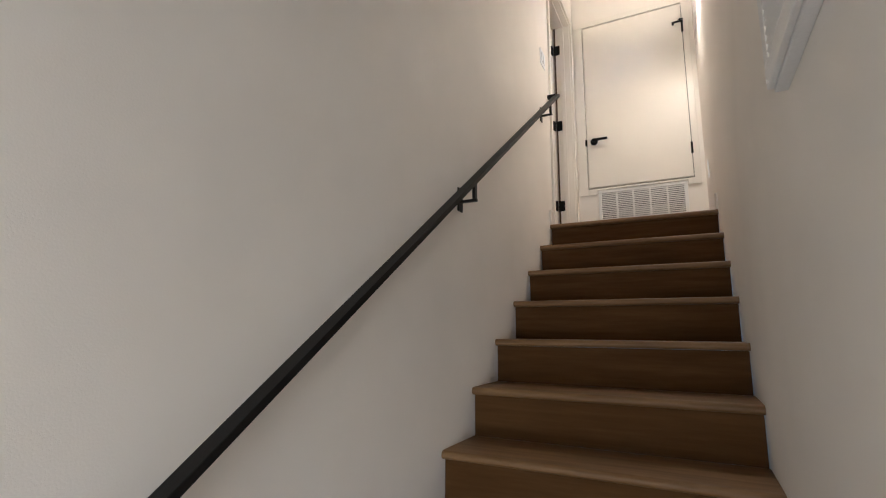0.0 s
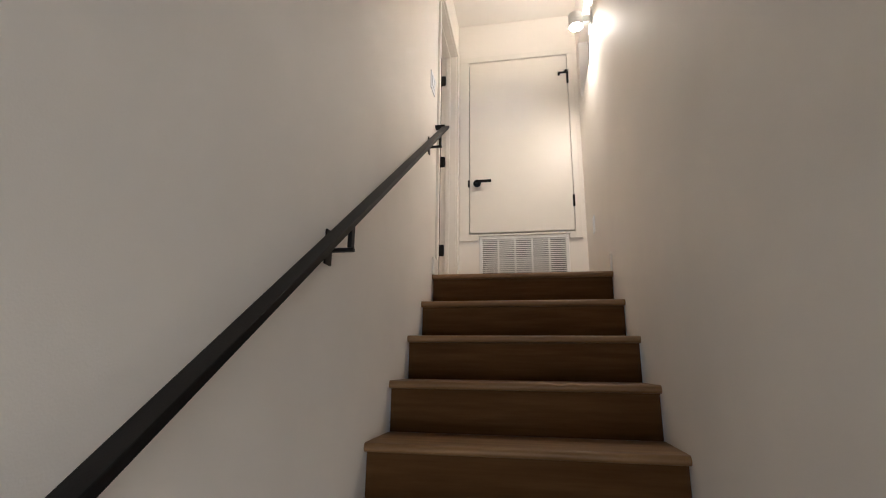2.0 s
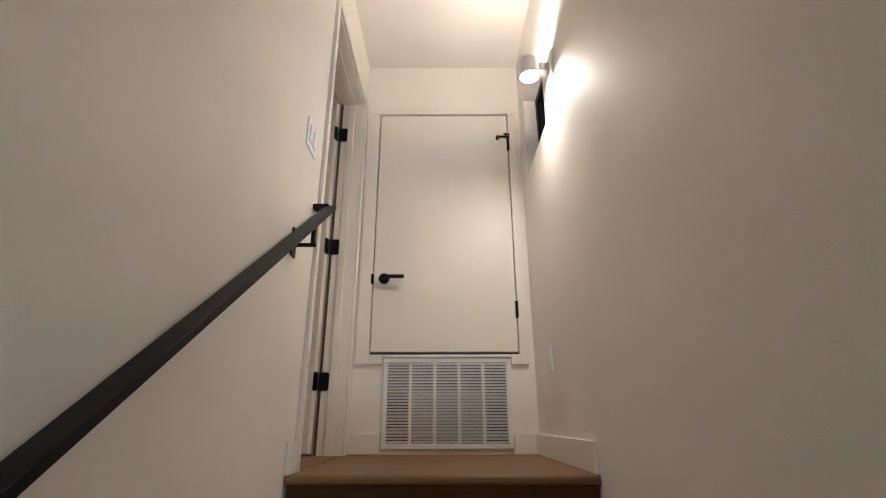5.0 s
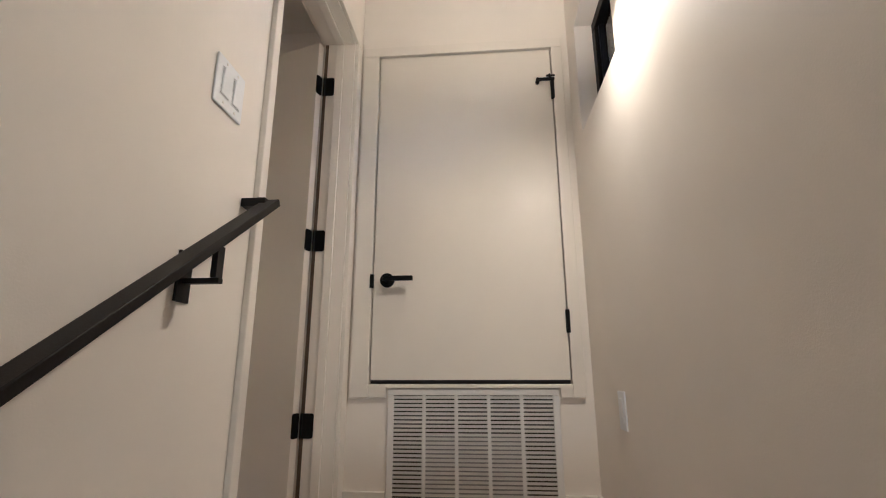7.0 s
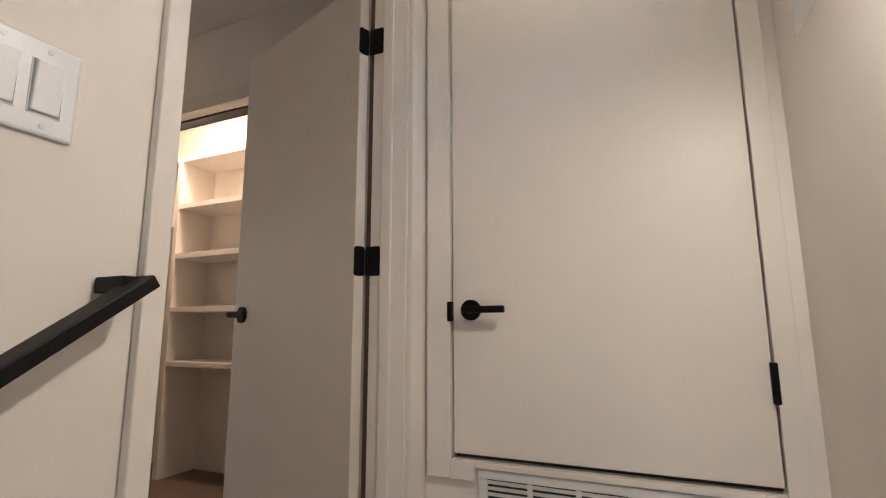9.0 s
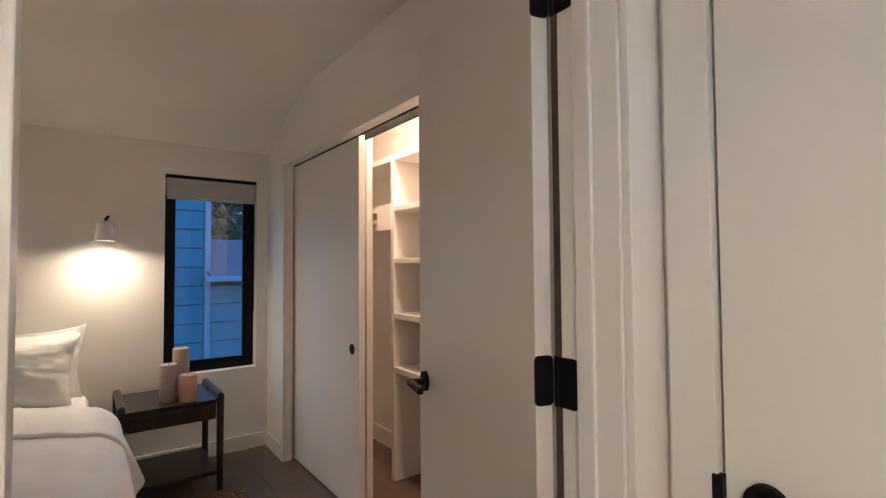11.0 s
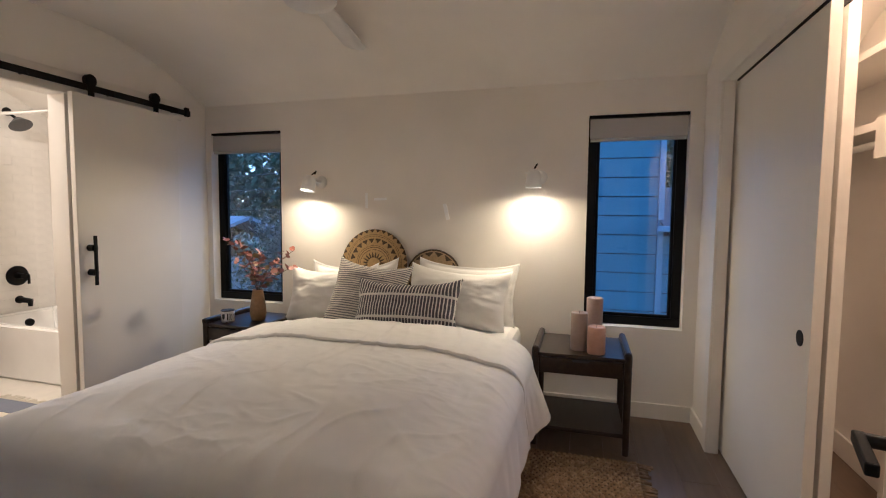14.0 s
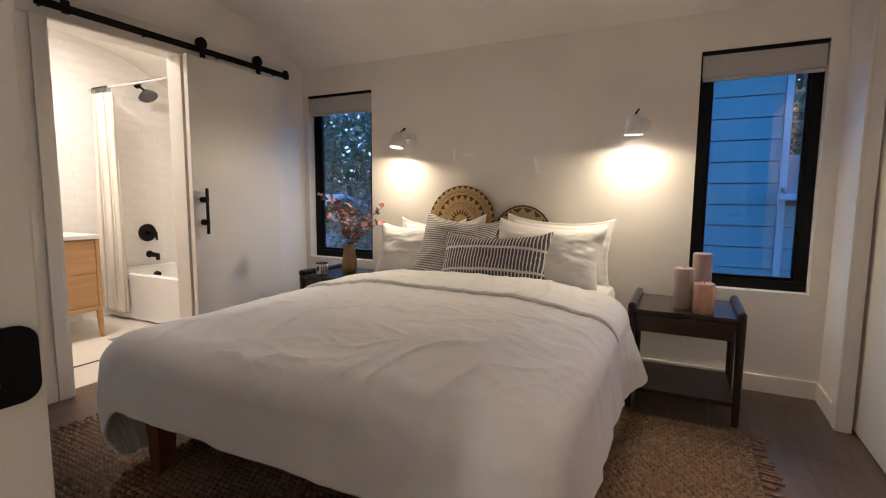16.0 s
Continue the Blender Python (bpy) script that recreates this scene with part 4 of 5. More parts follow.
def basket(label, radius, centre, tilt, material, bowl):
    rings = int(radius / 0.0095)
    prof = []
    for k in range(rings):
        for j in range(4):
            rr = (k + j / 4) * radius / rings
            u = rr / radius
            prof.append((max(rr, 0.0008), bowl * (math.cos(u * 7.0) * 0.25 + u ** 3) + 0.0034 * math.sin(math.pi * j / 4)))
    bm = nb()
    lathe(bm, prof, n=72, m=pose(0, 0, 0, 0, 90, 0))
    ob = tagged(part("woven_basket", bm, material), label, "basket")
    ob.matrix_world = pose(*centre, 0, tilt, 0)
    solid(ob, 0.008)
    return ob


M_BK1 = basket_mat("coiled_straw_a", [(0.228, 0.256, 34, False), (0.150, 0.188, 22, False), (0.050, 0.098, 20, True)], [(0.204, 0.2065), (0.215, 0.2175), (0.122, 0.126), (0.136, 0.1385), (0.106, 0.109)], (0.50, 0.33, 0.14), (0.030, 0.018, 0.012))
M_BK2 = basket_mat("coiled_straw_b", [(0.055, 0.135, 5, True), (0.150, 0.185, 15, False), (0.02, 0.055, 5, False)], [(0.192, 0.21)], (0.46, 0.33, 0.18), (0.04, 0.028, 0.022))
basket("large round coiled straw basket with dark triangle rings", 0.258, (-3.172, -0.872, 0.925), -6, M_BK1, 0.022)
basket("smaller round coiled basket with dark star pattern", 0.207, (-3.178, -0.425, 0.842), -6, M_BK2, 0.016)

# strips of tape left on the wall
M_TAPE = plain("white_tape", (0.95, 0.95, 0.94), 0.4, 0, 80, 0.03, 0.1)
for y, z, w, h, r in ((-0.345, 1.312, 0.026, 0.115, 14), (-0.955, 1.39, 0.018, 0.11, 0), (-0.845, 1.402, 0.10, 0.018, 2)):
    ob = part("tape_strip", box(nb(), 0, -w / 2, -h / 2, 0.006, w / 2, h / 2, 0.001), M_TAPE)
    ob.matrix_world = pose(HEAD, y, z, r)
    tagged(ob, "short strip of white tape stuck to the wall", "tape", "tape strips")


# ---------------------------------------------------------------- nightstands and what stands on them
def nightstand(y0, label):
    t = thing("nightstand", label, "nightstand", (-3.10, y0, 0), group="nightstands")
    D, W = 0.485, 0.525
    for y in (0.018, W - 0.018):
        for x in (0.025, D - 0.022):
            smooth_by_angle(part("leg", cyl(nb(), (x, y, 0), (x, y, 0.545), 0.018, 0.021, 20), M_WALNUT, t))
        bm = nb()
        box(bm, 0.0, y - 0.019, 0.525, D + 0.004, y + 0.019, 0.566, 0.016)
        part("top_rail", bm, M_WALNUT, t)
    part("tabletop", box(nb(), 0.004, 0.033, 0.512, D - 0.008, W - 0.033, 0.530, 0.002), M_WALNUT, t)
    part("drawer", box(nb(), D - 0.030, 0.045, 0.418, D - 0.012, W - 0.045, 0.505, 0.002), M_WALNUT, t)
    part("drawer_box", box(nb(), 0.02, 0.04, 0.420, D - 0.031, W - 0.04, 0.509), M_WALNUT, t)
    # finger notch, not cut: its shade is a dark shape on the front
    bm = nb()
    cyl(bm, (D - 0.016, W / 2 - 0.035, 0.501), (D - 0.0105, W / 2 - 0.035, 0.501), 0.012, n=16)
    box(bm, D - 0.016, W / 2 - 0.035, 0.489, D - 0.0105, W / 2 + 0.035, 0.506)
    cyl(bm, (D - 0.016, W / 2 + 0.035, 0.501), (D - 0.0105, W / 2 + 0.035, 0.501), 0.012, n=16)
    part("finger_notch", bm, M_DARK, t, "dark shape giving the shade of a finger notch in the drawer front")
    part("shelf", box(nb(), 0.01, 0.03, 0.094, D - 0.012, W - 0.03, 0.116, 0.002), M_WALNUT, t)
    return t


nightstand(0.325, "dark walnut nightstand with drawer and open shelf")
nightstand(-1.92, "dark walnut nightstand with drawer, holding a vase")
M_CANDLE = [plain("candle_mauve", (0.39, 0.30, 0.26), 0.55, 0, 25, 0.08, 0.1), plain("candle_peach", (0.55, 0.32, 0.23), 0.55, 0, 25, 0.08, 0.1), plain("candle_rose", (0.38, 0.28, 0.25), 0.55, 0, 25, 0.08, 0.1)]
for (x, y, r, h), mt, lab in zip(((-2.755, 0.575, 0.047, 0.215), (-2.70, 0.668, 0.049, 0.152), (-2.90, 0.660, 0.047, 0.280)), M_CANDLE,
                                 ("thick mauve pillar candle on the nightstand", "short peach pillar candle on the nightstand", "tall dusty rose pillar candle on the nightstand")):
    c = thing("pillar_candle", lab, "candle", (x, y, 0.530), group="candles")
    part("wax", lathe(nb(), [(r - 0.003, 0), (r, 0.004), (r, h - 0.006), (r - 0.006, h), (r - 0.012, h - 0.004), (0.002, h - 0.007)], n=36), mt, c)
    part("wick", cyl(nb(), (0, 0, h - 0.008), (0.002, 0, h + 0.008), 0.0012, n=8), M_DARK, c, "short dark wick")

M_VASE = plain("tan_ceramic", (0.36, 0.22, 0.11), 0.6, 0, 40, 0.15, 0.2)
M_STEM = plain("brown_stem", (0.10, 0.06, 0.035), 0.8)
M_LEAF = [plain("leaf_russet", (0.26, 0.085, 0.055), 0.6, 0, 30, 0.3), plain("leaf_rose", (0.34, 0.15, 0.12), 0.6, 0, 30, 0.3), plain("leaf_olive", (0.24, 0.17, 0.07), 0.6, 0, 30, 0.3)]
vase = thing("vase", "tan ceramic bottle vase holding russet eucalyptus branches", "vase", (-2.83, -1.625, 0.530))
part("body", lathe(nb(), [(0.030, 0), (0.046, 0.004), (0.056, 0.05), (0.054, 0.10), (0.044, 0.16), (0.036, 0.212), (0.040, 0.222), (0.034, 0.221), (0.030, 0.20), (0.03, 0.15)], n=36), M_VASE, vase)
leaf_me = []
for mt in M_LEAF:
    bm = nb()
    vs = [bm.verts.new((0.5 * math.cos(a) + 0.45, 0.42 * math.sin(a), 0.10 * abs(math.sin(a)))) for a in [2 * math.pi * k / 10 for k in range(10)]]
    c0 = bm.verts.new((0.45, 0, -0.02))
    for k in range(10):
        bm.faces.new((c0, vs[k], vs[(k + 1) % 10])).smooth = True
    leaf_me.append(mesh_of(bm, "leaf", mt))
rng = random.Random(5)
for k in range(11):
    az = 2 * math.pi * k / 11 + rng.uniform(-0.3, 0.3)
    reach, tall = rng.uniform(0.06, 0.25), rng.uniform(0.18, 0.43)
    if k in (2, 3):
        reach, tall = 0.26, 0.19
    p0 = Vector((0, 0, 0.17))
    pts = [p0 + Vector((math.cos(az) * reach * u ** 1.5, math.sin(az) * reach * u ** 1.5, 0.05 * u + tall * u ** 0.9 * (1 - 0.12 * u))) for u in [j / 9 for j in range(10)]]
    bm = nb()
    for a, b in zip(pts, pts[1:]):
        cyl(bm, a, b, 0.0022, 0.0018, 6)
    stem = part("stem", bm, M_STEM, vase)
    for j in range(3, 10):
        for side in (-1, 1):
            lf = part("leaf", leaf_me[rng.choice((0, 0, 1, 1, 2))], M_LEAF[0], vase)
            sz = rng.uniform(0.034, 0.056)
            lf.matrix_local = Matrix.Translation(pts[j]) @ pose(0, 0, 0, rng.uniform(-50, 50), rng.uniform(-60, 30), math.degrees(az) + side * rng.uniform(40, 120)) @ Matrix.Diagonal((sz, sz, sz, 1))

M_CUP = stripes("cup_pattern", (0.72, 0.70, 0.66), (0.04, 0.04, 0.045), 0, 90, 0.45, ((0.014, 0.006), (0.074, 0.010)))
cup = thing("candle_cup", "small white cup with black painted pattern", "cup", (-2.72, -1.79, 0.530))
part("bowl", lathe(nb(), [(0.034, 0), (0.042, 0.004), (0.045, 0.04), (0.044, 0.082), (0.041, 0.084), (0.040, 0.03), (0.005, 0.02)], n=36), M_CUP, cup)
part("rim", lathe(nb(), [(0.0405, 0.080), (0.0450, 0.080), (0.0452, 0.086), (0.0405, 0.086), (0.0400, 0.083)], n=36), M_DARK, cup, "dark rim")


# reading lights
def reading_lamp(yp, y, z, turn, tip):
    t = thing("reading_lamp", "white enamelled wall reading lamp, switched on, pointing down", "wall lamp", group="reading lamps")
    part("wall_plate", lathe(nb(), [(0.045, 0), (0.047, 0.004), (0.045, 0.014), (0.02, 0.018)], n=36, m=pose(HEAD, yp, z, 0, 90, 0)), M_LAMPWHITE, t, smooth=True)
    smooth_by_angle(part("arm", cyl(nb(), (HEAD + 0.015, yp, z), (HEAD + 0.10, y, z), 0.010, n=16), M_LAMPWHITE, t))
    ax = pose(HEAD + 0.130, y, z, 0, 0, 0) @ pose(0, 0, 0, turn, tip, 0)
    bm = nb()
    lathe(bm, [(0.012, 0.042), (0.030, 0.036), (0.041, 0.018), (0.046, -0.01), (0.052, -0.075), (0.050, -0.075), (0.044, -0.012), (0.036, 0.016), (0.010, 0.034)], n=40, m=ax)
    part("shade", bm, M_LAMPWHITE, t)
    part("bulb", lathe(nb(), [(0.004, -0.048), (0.034, -0.048), (0.0450, -0.046), (0.042, -0.032), (0.014, -0.010)], n=24, m=ax), M_GLOW, t, "glowing bulb", smooth=True)
    bm = nb()
    pts = [ax @ Vector((0, 0.0 + 0.020 * math.sin(math.pi * k / 10) - 0.0, 0.038 + 0.040 * math.sin(math.pi * k / 10 * 0.85))) + Vector((-0.050 * (k / 10), 0, 0)) for k in range(11)]
    for a, b in zip(pts, pts[1:]):
        cyl(bm, a, b, 0.0045, n=8)
    part("cable_loop", bm, M_BLACK, t, "black cable loop")
    for s in (-1, 1):
        part("knob", cyl(nb(), ax @ Vector((0, s * 0.038, 0.02)), ax @ Vector((0, s * 0.055, 0.02)), 0.005, n=10), M_LAMPWHITE, t)


reading_lamp(0.300, 0.2685, 1.543, 0, 0)
reading_lamp(-1.325, -1.350, 1.530, -6, -12)

# ceiling fan
FC = Vector((-1.95, -0.65, 0))
fan = thing("ceiling_fan", "white three-blade ceiling fan with flat light, still", "ceiling fan", (FC.x, FC.y, 0))
M_FAN = plain("fan_white", (0.72, 0.71, 0.69), 0.45, 0, 90, 0.03, 0.05)
part("motor_housing", lathe(nb(), [(0.10, 2.435), (0.13, 2.40), (0.128, 2.36), (0.128, 2.295), (0.124, 2.288)], n=48), M_FAN, fan)
part("diffuser", lathe(nb(), [(0.122, 2.288), (0.122, 2.262), (0.11, 2.245), (0.05, 2.238), (0.003, 2.236)], n=48), M_FAN, fan, "white light diffuser, off")
for az in (190, 70, 310):
    bm = nb()
    prev = None
    n = 16
    for k in range(n + 1):
        u = k / n
        r = 0.115 + 0.645 * u
        w = 0.048 + 0.018 * math.sin(min(u * 1.6, 1) * math.pi / 2) - 0.03 * max(0, (u - 0.93) / 0.07) ** 2
        ring = [bm.verts.new((r, s * w, 2.30 + s * w * 0.16 + dz)) for s, dz in ((-1, 0.004), (0, 0.007), (1, 0.004), (1, -0.004), (0, -0.005), (-1, -0.004))]
        if prev:
            for j in range(6):
                bm.faces.new((prev[j], prev[(j + 1) % 6], ring[(j + 1) % 6], ring[j])).smooth = True
        else:
            bm.faces.new(ring)
        prev = ring
    bm.faces.new(prev[::-1])
    b = part("blade", bm, M_FAN, fan)
    b.matrix_local = pose(0, 0, 0, 0, 0, az)

# jute rug
m, nt, p = node_mat("jute")
v = tex_coord(nt)
n1 = noise_node(nt, v, 45, 3)
n2 = noise_node(nt, v, 420, 3)
col = ramp(nt, n1, [(0.3, (0.17, 0.105, 0.06)), (0.5, (0.28, 0.18, 0.10)), (0.72, (0.42, 0.295, 0.18))])
nt.links.new(mix_col(nt, ramp(nt, n2, [(0.35, (0, 0, 0)), (0.75, (0.7, 0.7, 0.7))]), col, (0.12, 0.07, 0.04)), p.inputs["Base Color"])
p.inputs["Roughness"].default_value = 0.95
bump(nt, p, n2, 0.8, 0.002)
M_JUTE = m
rug = thing("jute_rug", "brown chunky woven jute rug with knotted fringes", "rug")
RX0, RX1, RY0, RY1 = -2.55, -0.55, -1.93, 0.858
nx, ny = 480, 520
gx, gy = np.linspace(RX0, RX1, nx), np.linspace(RY0, RY1, ny)
X, Y = np.meshgrid(gx, gy, indexing="ij")
cell_x, cell_y = 0.024, 0.028
row = np.floor(X / cell_x)
fx = X / cell_x - row
fy = Y / cell_y + 0.5 * (row % 2)
h = np.abs(np.sin(math.pi * fx)) ** 0.55 * (0.16 + 0.84 * np.abs(np.sin(math.pi * fy)) ** 0.6)
wob = fnoise(X * 6, Y * 6, 3.0)
Z = 0.002 + 0.019 * h + 0.003 * wob
Z[0, :] = Z[-1, :] = 0.0
Z[:, 0] = Z[:, -1] = 0.0
X = X + 0.004 * fnoise(Y * 9, X * 9, 8.0)
part("weave", grid_mesh("weave", np.stack([X, Y, Z], -1)), M_JUTE, rug, kind="stuff")
# dark sheet that surfaces in the weave's hollows, as painted shade between rows
part("backing", box(nb(), RX0 + 0.012, RY0 + 0.012, 0.0005, RX1 - 0.012, RY1 - 0.012, 0.0092), plain("jute_row_shade", (0.045, 0.026, 0.014), 0.95, 0, 120, 0.3, 0.4), rug, "dark sheet giving the shade between the rows")
for y0, s in ((RY0, -1), (RY1, 1)):
    bm = nb()
    x = RX0 + 0.01
    while x < RX1:
        dx, ln = rng.uniform(-0.02, 0.02), rng.uniform(0.06, 0.105)
        cyl(bm, (x, y0 - s * 0.006, 0.007), (x + dx * 0.4, y0 + s * 0.02, 0.010), 0.011, 0.013, 7)
        for j in range(4):
            q = rng.uniform(-0.012, 0.012)
            cyl(bm, (x + dx * 0.4, y0 + s * 0.02, 0.009), (x + dx + q, y0 + s * ln, 0.004), 0.0075, 0.0045, 5)
        x += 0.026
    part("fringe", bm, M_JUTE, rug, "knotted jute fringe", kind="stuff", smooth=True)

# ---------------------------------------------------------------- bathroom
M_BATHFLOOR = plain("ivory_floor_tile", (0.70, 0.66, 0.58), 0.35, 0, 6, 0.06, 0.05)
struct("floor_bathroom", box(nb(), HEAD, -4.13, -0.017, -0.95, SOUTH - 0.105, 0.0, 0.001), M_BATHFLOOR, "ivory tiled bathroom floor", "floor")
tub = thing("bathtub", "white built-in bathtub with a plain apron", "bathtub")
TX0, TX1, TYA, TYB, TZ = HEAD + 0.004, -2.495, -4.110, SOUTH - 0.124, 0.425
bm = nb()
box(bm, TX0, TYA, 0.0, TX1, TYB, TZ)
bm.faces.ensure_lookup_table()
topf = max(bm.faces, key=lambda f: f.calc_center_median().z)
bmesh.ops.inset_region(bm, faces=[topf], thickness=0.07)
r = bmesh.ops.extrude_discrete_faces(bm, faces=[topf])
bmesh.ops.translate(bm, verts=r["faces"][0].verts, vec=(0, 0, -0.34))
c = r["faces"][0].calc_center_median()
bmesh.ops.scale(bm, verts=r["faces"][0].verts, vec=(0.8, 0.86, 1), space=Matrix.Translation(-c))
bmesh.ops.bevel(bm, geom=[e for e in bm.edges], offset=0.018, segments=3, affect="EDGES")
smooth_by_angle(part("shell", bm, M_TUB, tub), 50)
smooth_by_angle(part("overflow", cyl(nb(), (-2.915, -4.035, 0.33), (-2.915, -4.012, 0.325), 0.034), M_BLACK, tub, "black overflow cover"))
FXX = -2.895
M_NOZZLE = plain("grey_nozzle_rubber", (0.10, 0.10, 0.105), 0.55, 0, 260, 0.5, 0.4)
sv = thing("shower_set", "matt black shower head, mixer and tub spout", "shower")
smooth_by_angle(part("mixer_plate", cyl(nb(), (FXX, -4.118, 0.735), (FXX, -4.105, 0.735), 0.085, n=40), M_BLACK, sv))
smooth_by_angle(part("mixer_hub", cyl(nb(), (FXX, -4.106, 0.735), (FXX, -4.04, 0.735), 0.028, 0.022), M_BLACK, sv))
part("mixer_lever", box(nb(), FXX - 0.06, -4.065, 0.66, FXX - 0.045, -4.045, 0.745, 0.004, pose(0, 0, 0)), M_BLACK, sv)
part("mixer_arm", box(nb(), FXX - 0.058, -4.062, 0.728, FXX, -4.048, 0.742, 0.003), M_BLACK, sv)
smooth_by_angle(part("spout", cyl(nb(), (-2.905, -4.118, 0.525), (-2.905, -3.98, 0.520), 0.024, 0.021), M_BLACK, sv))
smooth_by_angle(part("spout_tip", cyl(nb(), (-2.905, -3.985, 0.535), (-2.905, -3.985, 0.475), 0.020, 0.017), M_BLACK, sv))
smooth_by_angle(part("spout_rose", cyl(nb(), (-2.905, -4.118, 0.525), (-2.905, -4.108, 0.525), 0.034), M_BLACK, sv))
smooth_by_angle(part("shower_rose", cyl(nb(), (-2.88, -4.118, 2.13), (-2.88, -4.106, 2.13), 0.034), M_BLACK, sv))
smooth_by_angle(part("shower_arm", cyl(nb(), (-2.88, -4.11, 2.13), (-2.882, -3.99, 2.055), 0.011), M_BLACK, sv))
smooth_by_angle(part("shower_head", cyl(nb(), (-2.882, -3.99, 2.060), (-2.880, -3.955, 2.008), 0.030, 0.082, 40), M_NOZZLE, sv, "grey nozzle face of the shower head"))
rod = thing("curtain_rod", "chrome shower curtain rod", "curtain rod")
M_CHROME = plain("chrome", (0.75, 0.75, 0.75), 0.12, 1.0, 30, 0.02, 0.01)
smooth_by_angle(part("tube", cyl(nb(), (-2.47, -4.118, 2.0), (-2.47, SOUTH - 0.122, 2.0), 0.0125), M_CHROME, rod))
curt = thing("shower_curtain", "cream shower curtain drawn to one side", "curtain")
n, k = 240, 60
u, vv = np.meshgrid(np.linspace(0, 1, n), np.linspace(0, 1, k), indexing="ij")
amp = 0.028 * (0.7 + 0.3 * vv)
cxx = -2.455 + amp * np.sin(u * 2 * math.pi * 4 + 0.6 * np.sin(vv * 3)) + 0.010 * fnoise(u * 9, vv * 2, 4.0)
cyy = -4.03 + 0.25 * u + 0.008 * np.cos(u * 2 * math.pi * 14) + 0.06 * vv * (u - 0.2)
czz = 1.955 - 1.885 * vv
solid(part("cloth", grid_mesh("cloth", np.stack([cxx, cyy, czz], -1)), M_CURTAIN, curt), 0.002)
for j in range(8):
    y = -4.06 + 0.20 * j / 7
    bm = nb()
    pts = [(-2.47 + 0.020 * math.sin(a), y, 1.985 + 0.030 * math.cos(a)) for a in [2 * math.pi * q / 12 for q in range(13)]]
    for a, b in zip(pts, pts[1:]):
        cyl(bm, a, b, 0.003, n=6)
    part("ring", bm, M_RAIL, curt, "dark metal curtain ring")
van = thing("vanity", "light oak two-drawer vanity on tapered legs", "vanity")
VX0, VX1, VY0, VY1 = -2.10, -1.22, -4.03, -3.43
part("body", box(nb(), VX0 + 0.03, VY0, 0.245, VX1 - 0.03, VY1 - 0.022, 0.765, 0.002), M_OAK, van)
for x in (VX0, VX1 - 0.03):
    part("side_panel", box(nb(), x, VY0, 0.235, x + 0.03, VY1, 0.765, 0.003), M_OAK, van)
part("bottom_rail", box(nb(), VX0 + 0.03, VY1 - 0.021, 0.215, VX1 - 0.03, VY1, 0.250, 0.002), M_OAK, van)
for z0, z1 in ((0.254, 0.503), (0.508, 0.755)):
    part("drawer_front", box(nb(), VX0 + 0.034, VY1 - 0.0215, z0, VX1 - 0.034, VY1 - 0.002, z1, 0.002), M_OAK, van)
for x in (VX0 + 0.022, VX1 - 0.022):
    for y in (VY0 + 0.03, VY1 - 0.022):
        smooth_by_angle(part("leg", cyl(nb(), (x + (0.008 if x < -1.6 else -0.008) * -1, y, 0.0), (x, y, 0.24), 0.015, 0.024, 20), M_OAK, van))
tagged(part("countertop", box(nb(), VX0 - 0.008, VY0, 0.766, VX1 + 0.008, VY1 + 0.008, 0.797, 0.003), M_STONE), "white stone vanity countertop", "countertop")
tagged(part("vessel_sink", lathe(nb(), [(0.13, 0.797), (0.17, 0.81), (0.185, 0.92), (0.178, 0.925), (0.165, 0.83), (0.01, 0.815)], (-1.72, -3.70, 0), 48), M_TUB), "round white vessel sink on the vanity", "sink")
M_MAT = cloth("cream_bath_mat", (0.72, 0.67, 0.57), 0.95, 300, 0.6)
M_BLUE = cloth("blue_grey_stripe", (0.16, 0.18, 0.24), 0.95, 300, 0.6)
mat = thing("bath_mat", "cream woven bath mat with blue-grey end stripe", "bath mat")
MX0, MX1, MY0, MY1 = -2.20, -1.25, -3.30, -2.87
part("cloth", box(nb(), MX0 + 0.16, MY0, 0.0005, MX1, MY1, 0.008, 0.003), M_MAT, mat)
part("end_stripe", box(nb(), MX0, MY0, 0.0005, MX0 + 0.159, MY1, 0.0085, 0.003), M_BLUE, mat, "blue-grey woven stripe")
part("border_stripe", box(nb(), MX0, MY1, 0.0005, MX1, MY1 + 0.010, 0.008, 0.002), M_BLUE, mat)
bm = nb()
for j in range(20):
    y = MY0 + 0.01 + j * 0.0215
    cyl(bm, (MX0 + 0.004, y, 0.006), (MX0 - 0.065 + rng.uniform(-0.015, 0.015), y + rng.uniform(-0.015, 0.015), 0.004), 0.004, 0.003, 6)
part("fringe", bm, M_MAT, mat, "cream fringe", kind="stuff")

# ---------------------------------------------------------------- outdoors
M_GRASS = plain("dark_grass", (0.05, 0.07, 0.035), 0.95, 0, 3, 0.4)
GZ = -2.95
tagged(part("ground", box(nb(), -900, -900, GZ - 0.3, 900, 900, GZ), M_GRASS), "dark grassy ground outside", "ground", kind="structure")
SX = -7.5
nh = thing("neighbour_house", "blue-grey lap-sided house close outside the window", "house")
# cores coloured dark, so the board gaps carry the shade under each lap
part("wall_core", box(nb(), SX - 3.0, -1.1, GZ, SX - 0.04, 1.66, 2.95), M_DARK, nh)
part("lower_wall_core", box(nb(), SX - 3.0, 1.665, GZ, SX - 0.04, 4.5, 1.12), M_DARK, nh)
bm = nb()
box(bm, 0, -1.1, 0.0, 0.020, 1.615, 0.266, 0, pose(0, 0, 0, 0, -2.2, 0))
up_me = mesh_of(bm, "siding_board", M_SIDING)
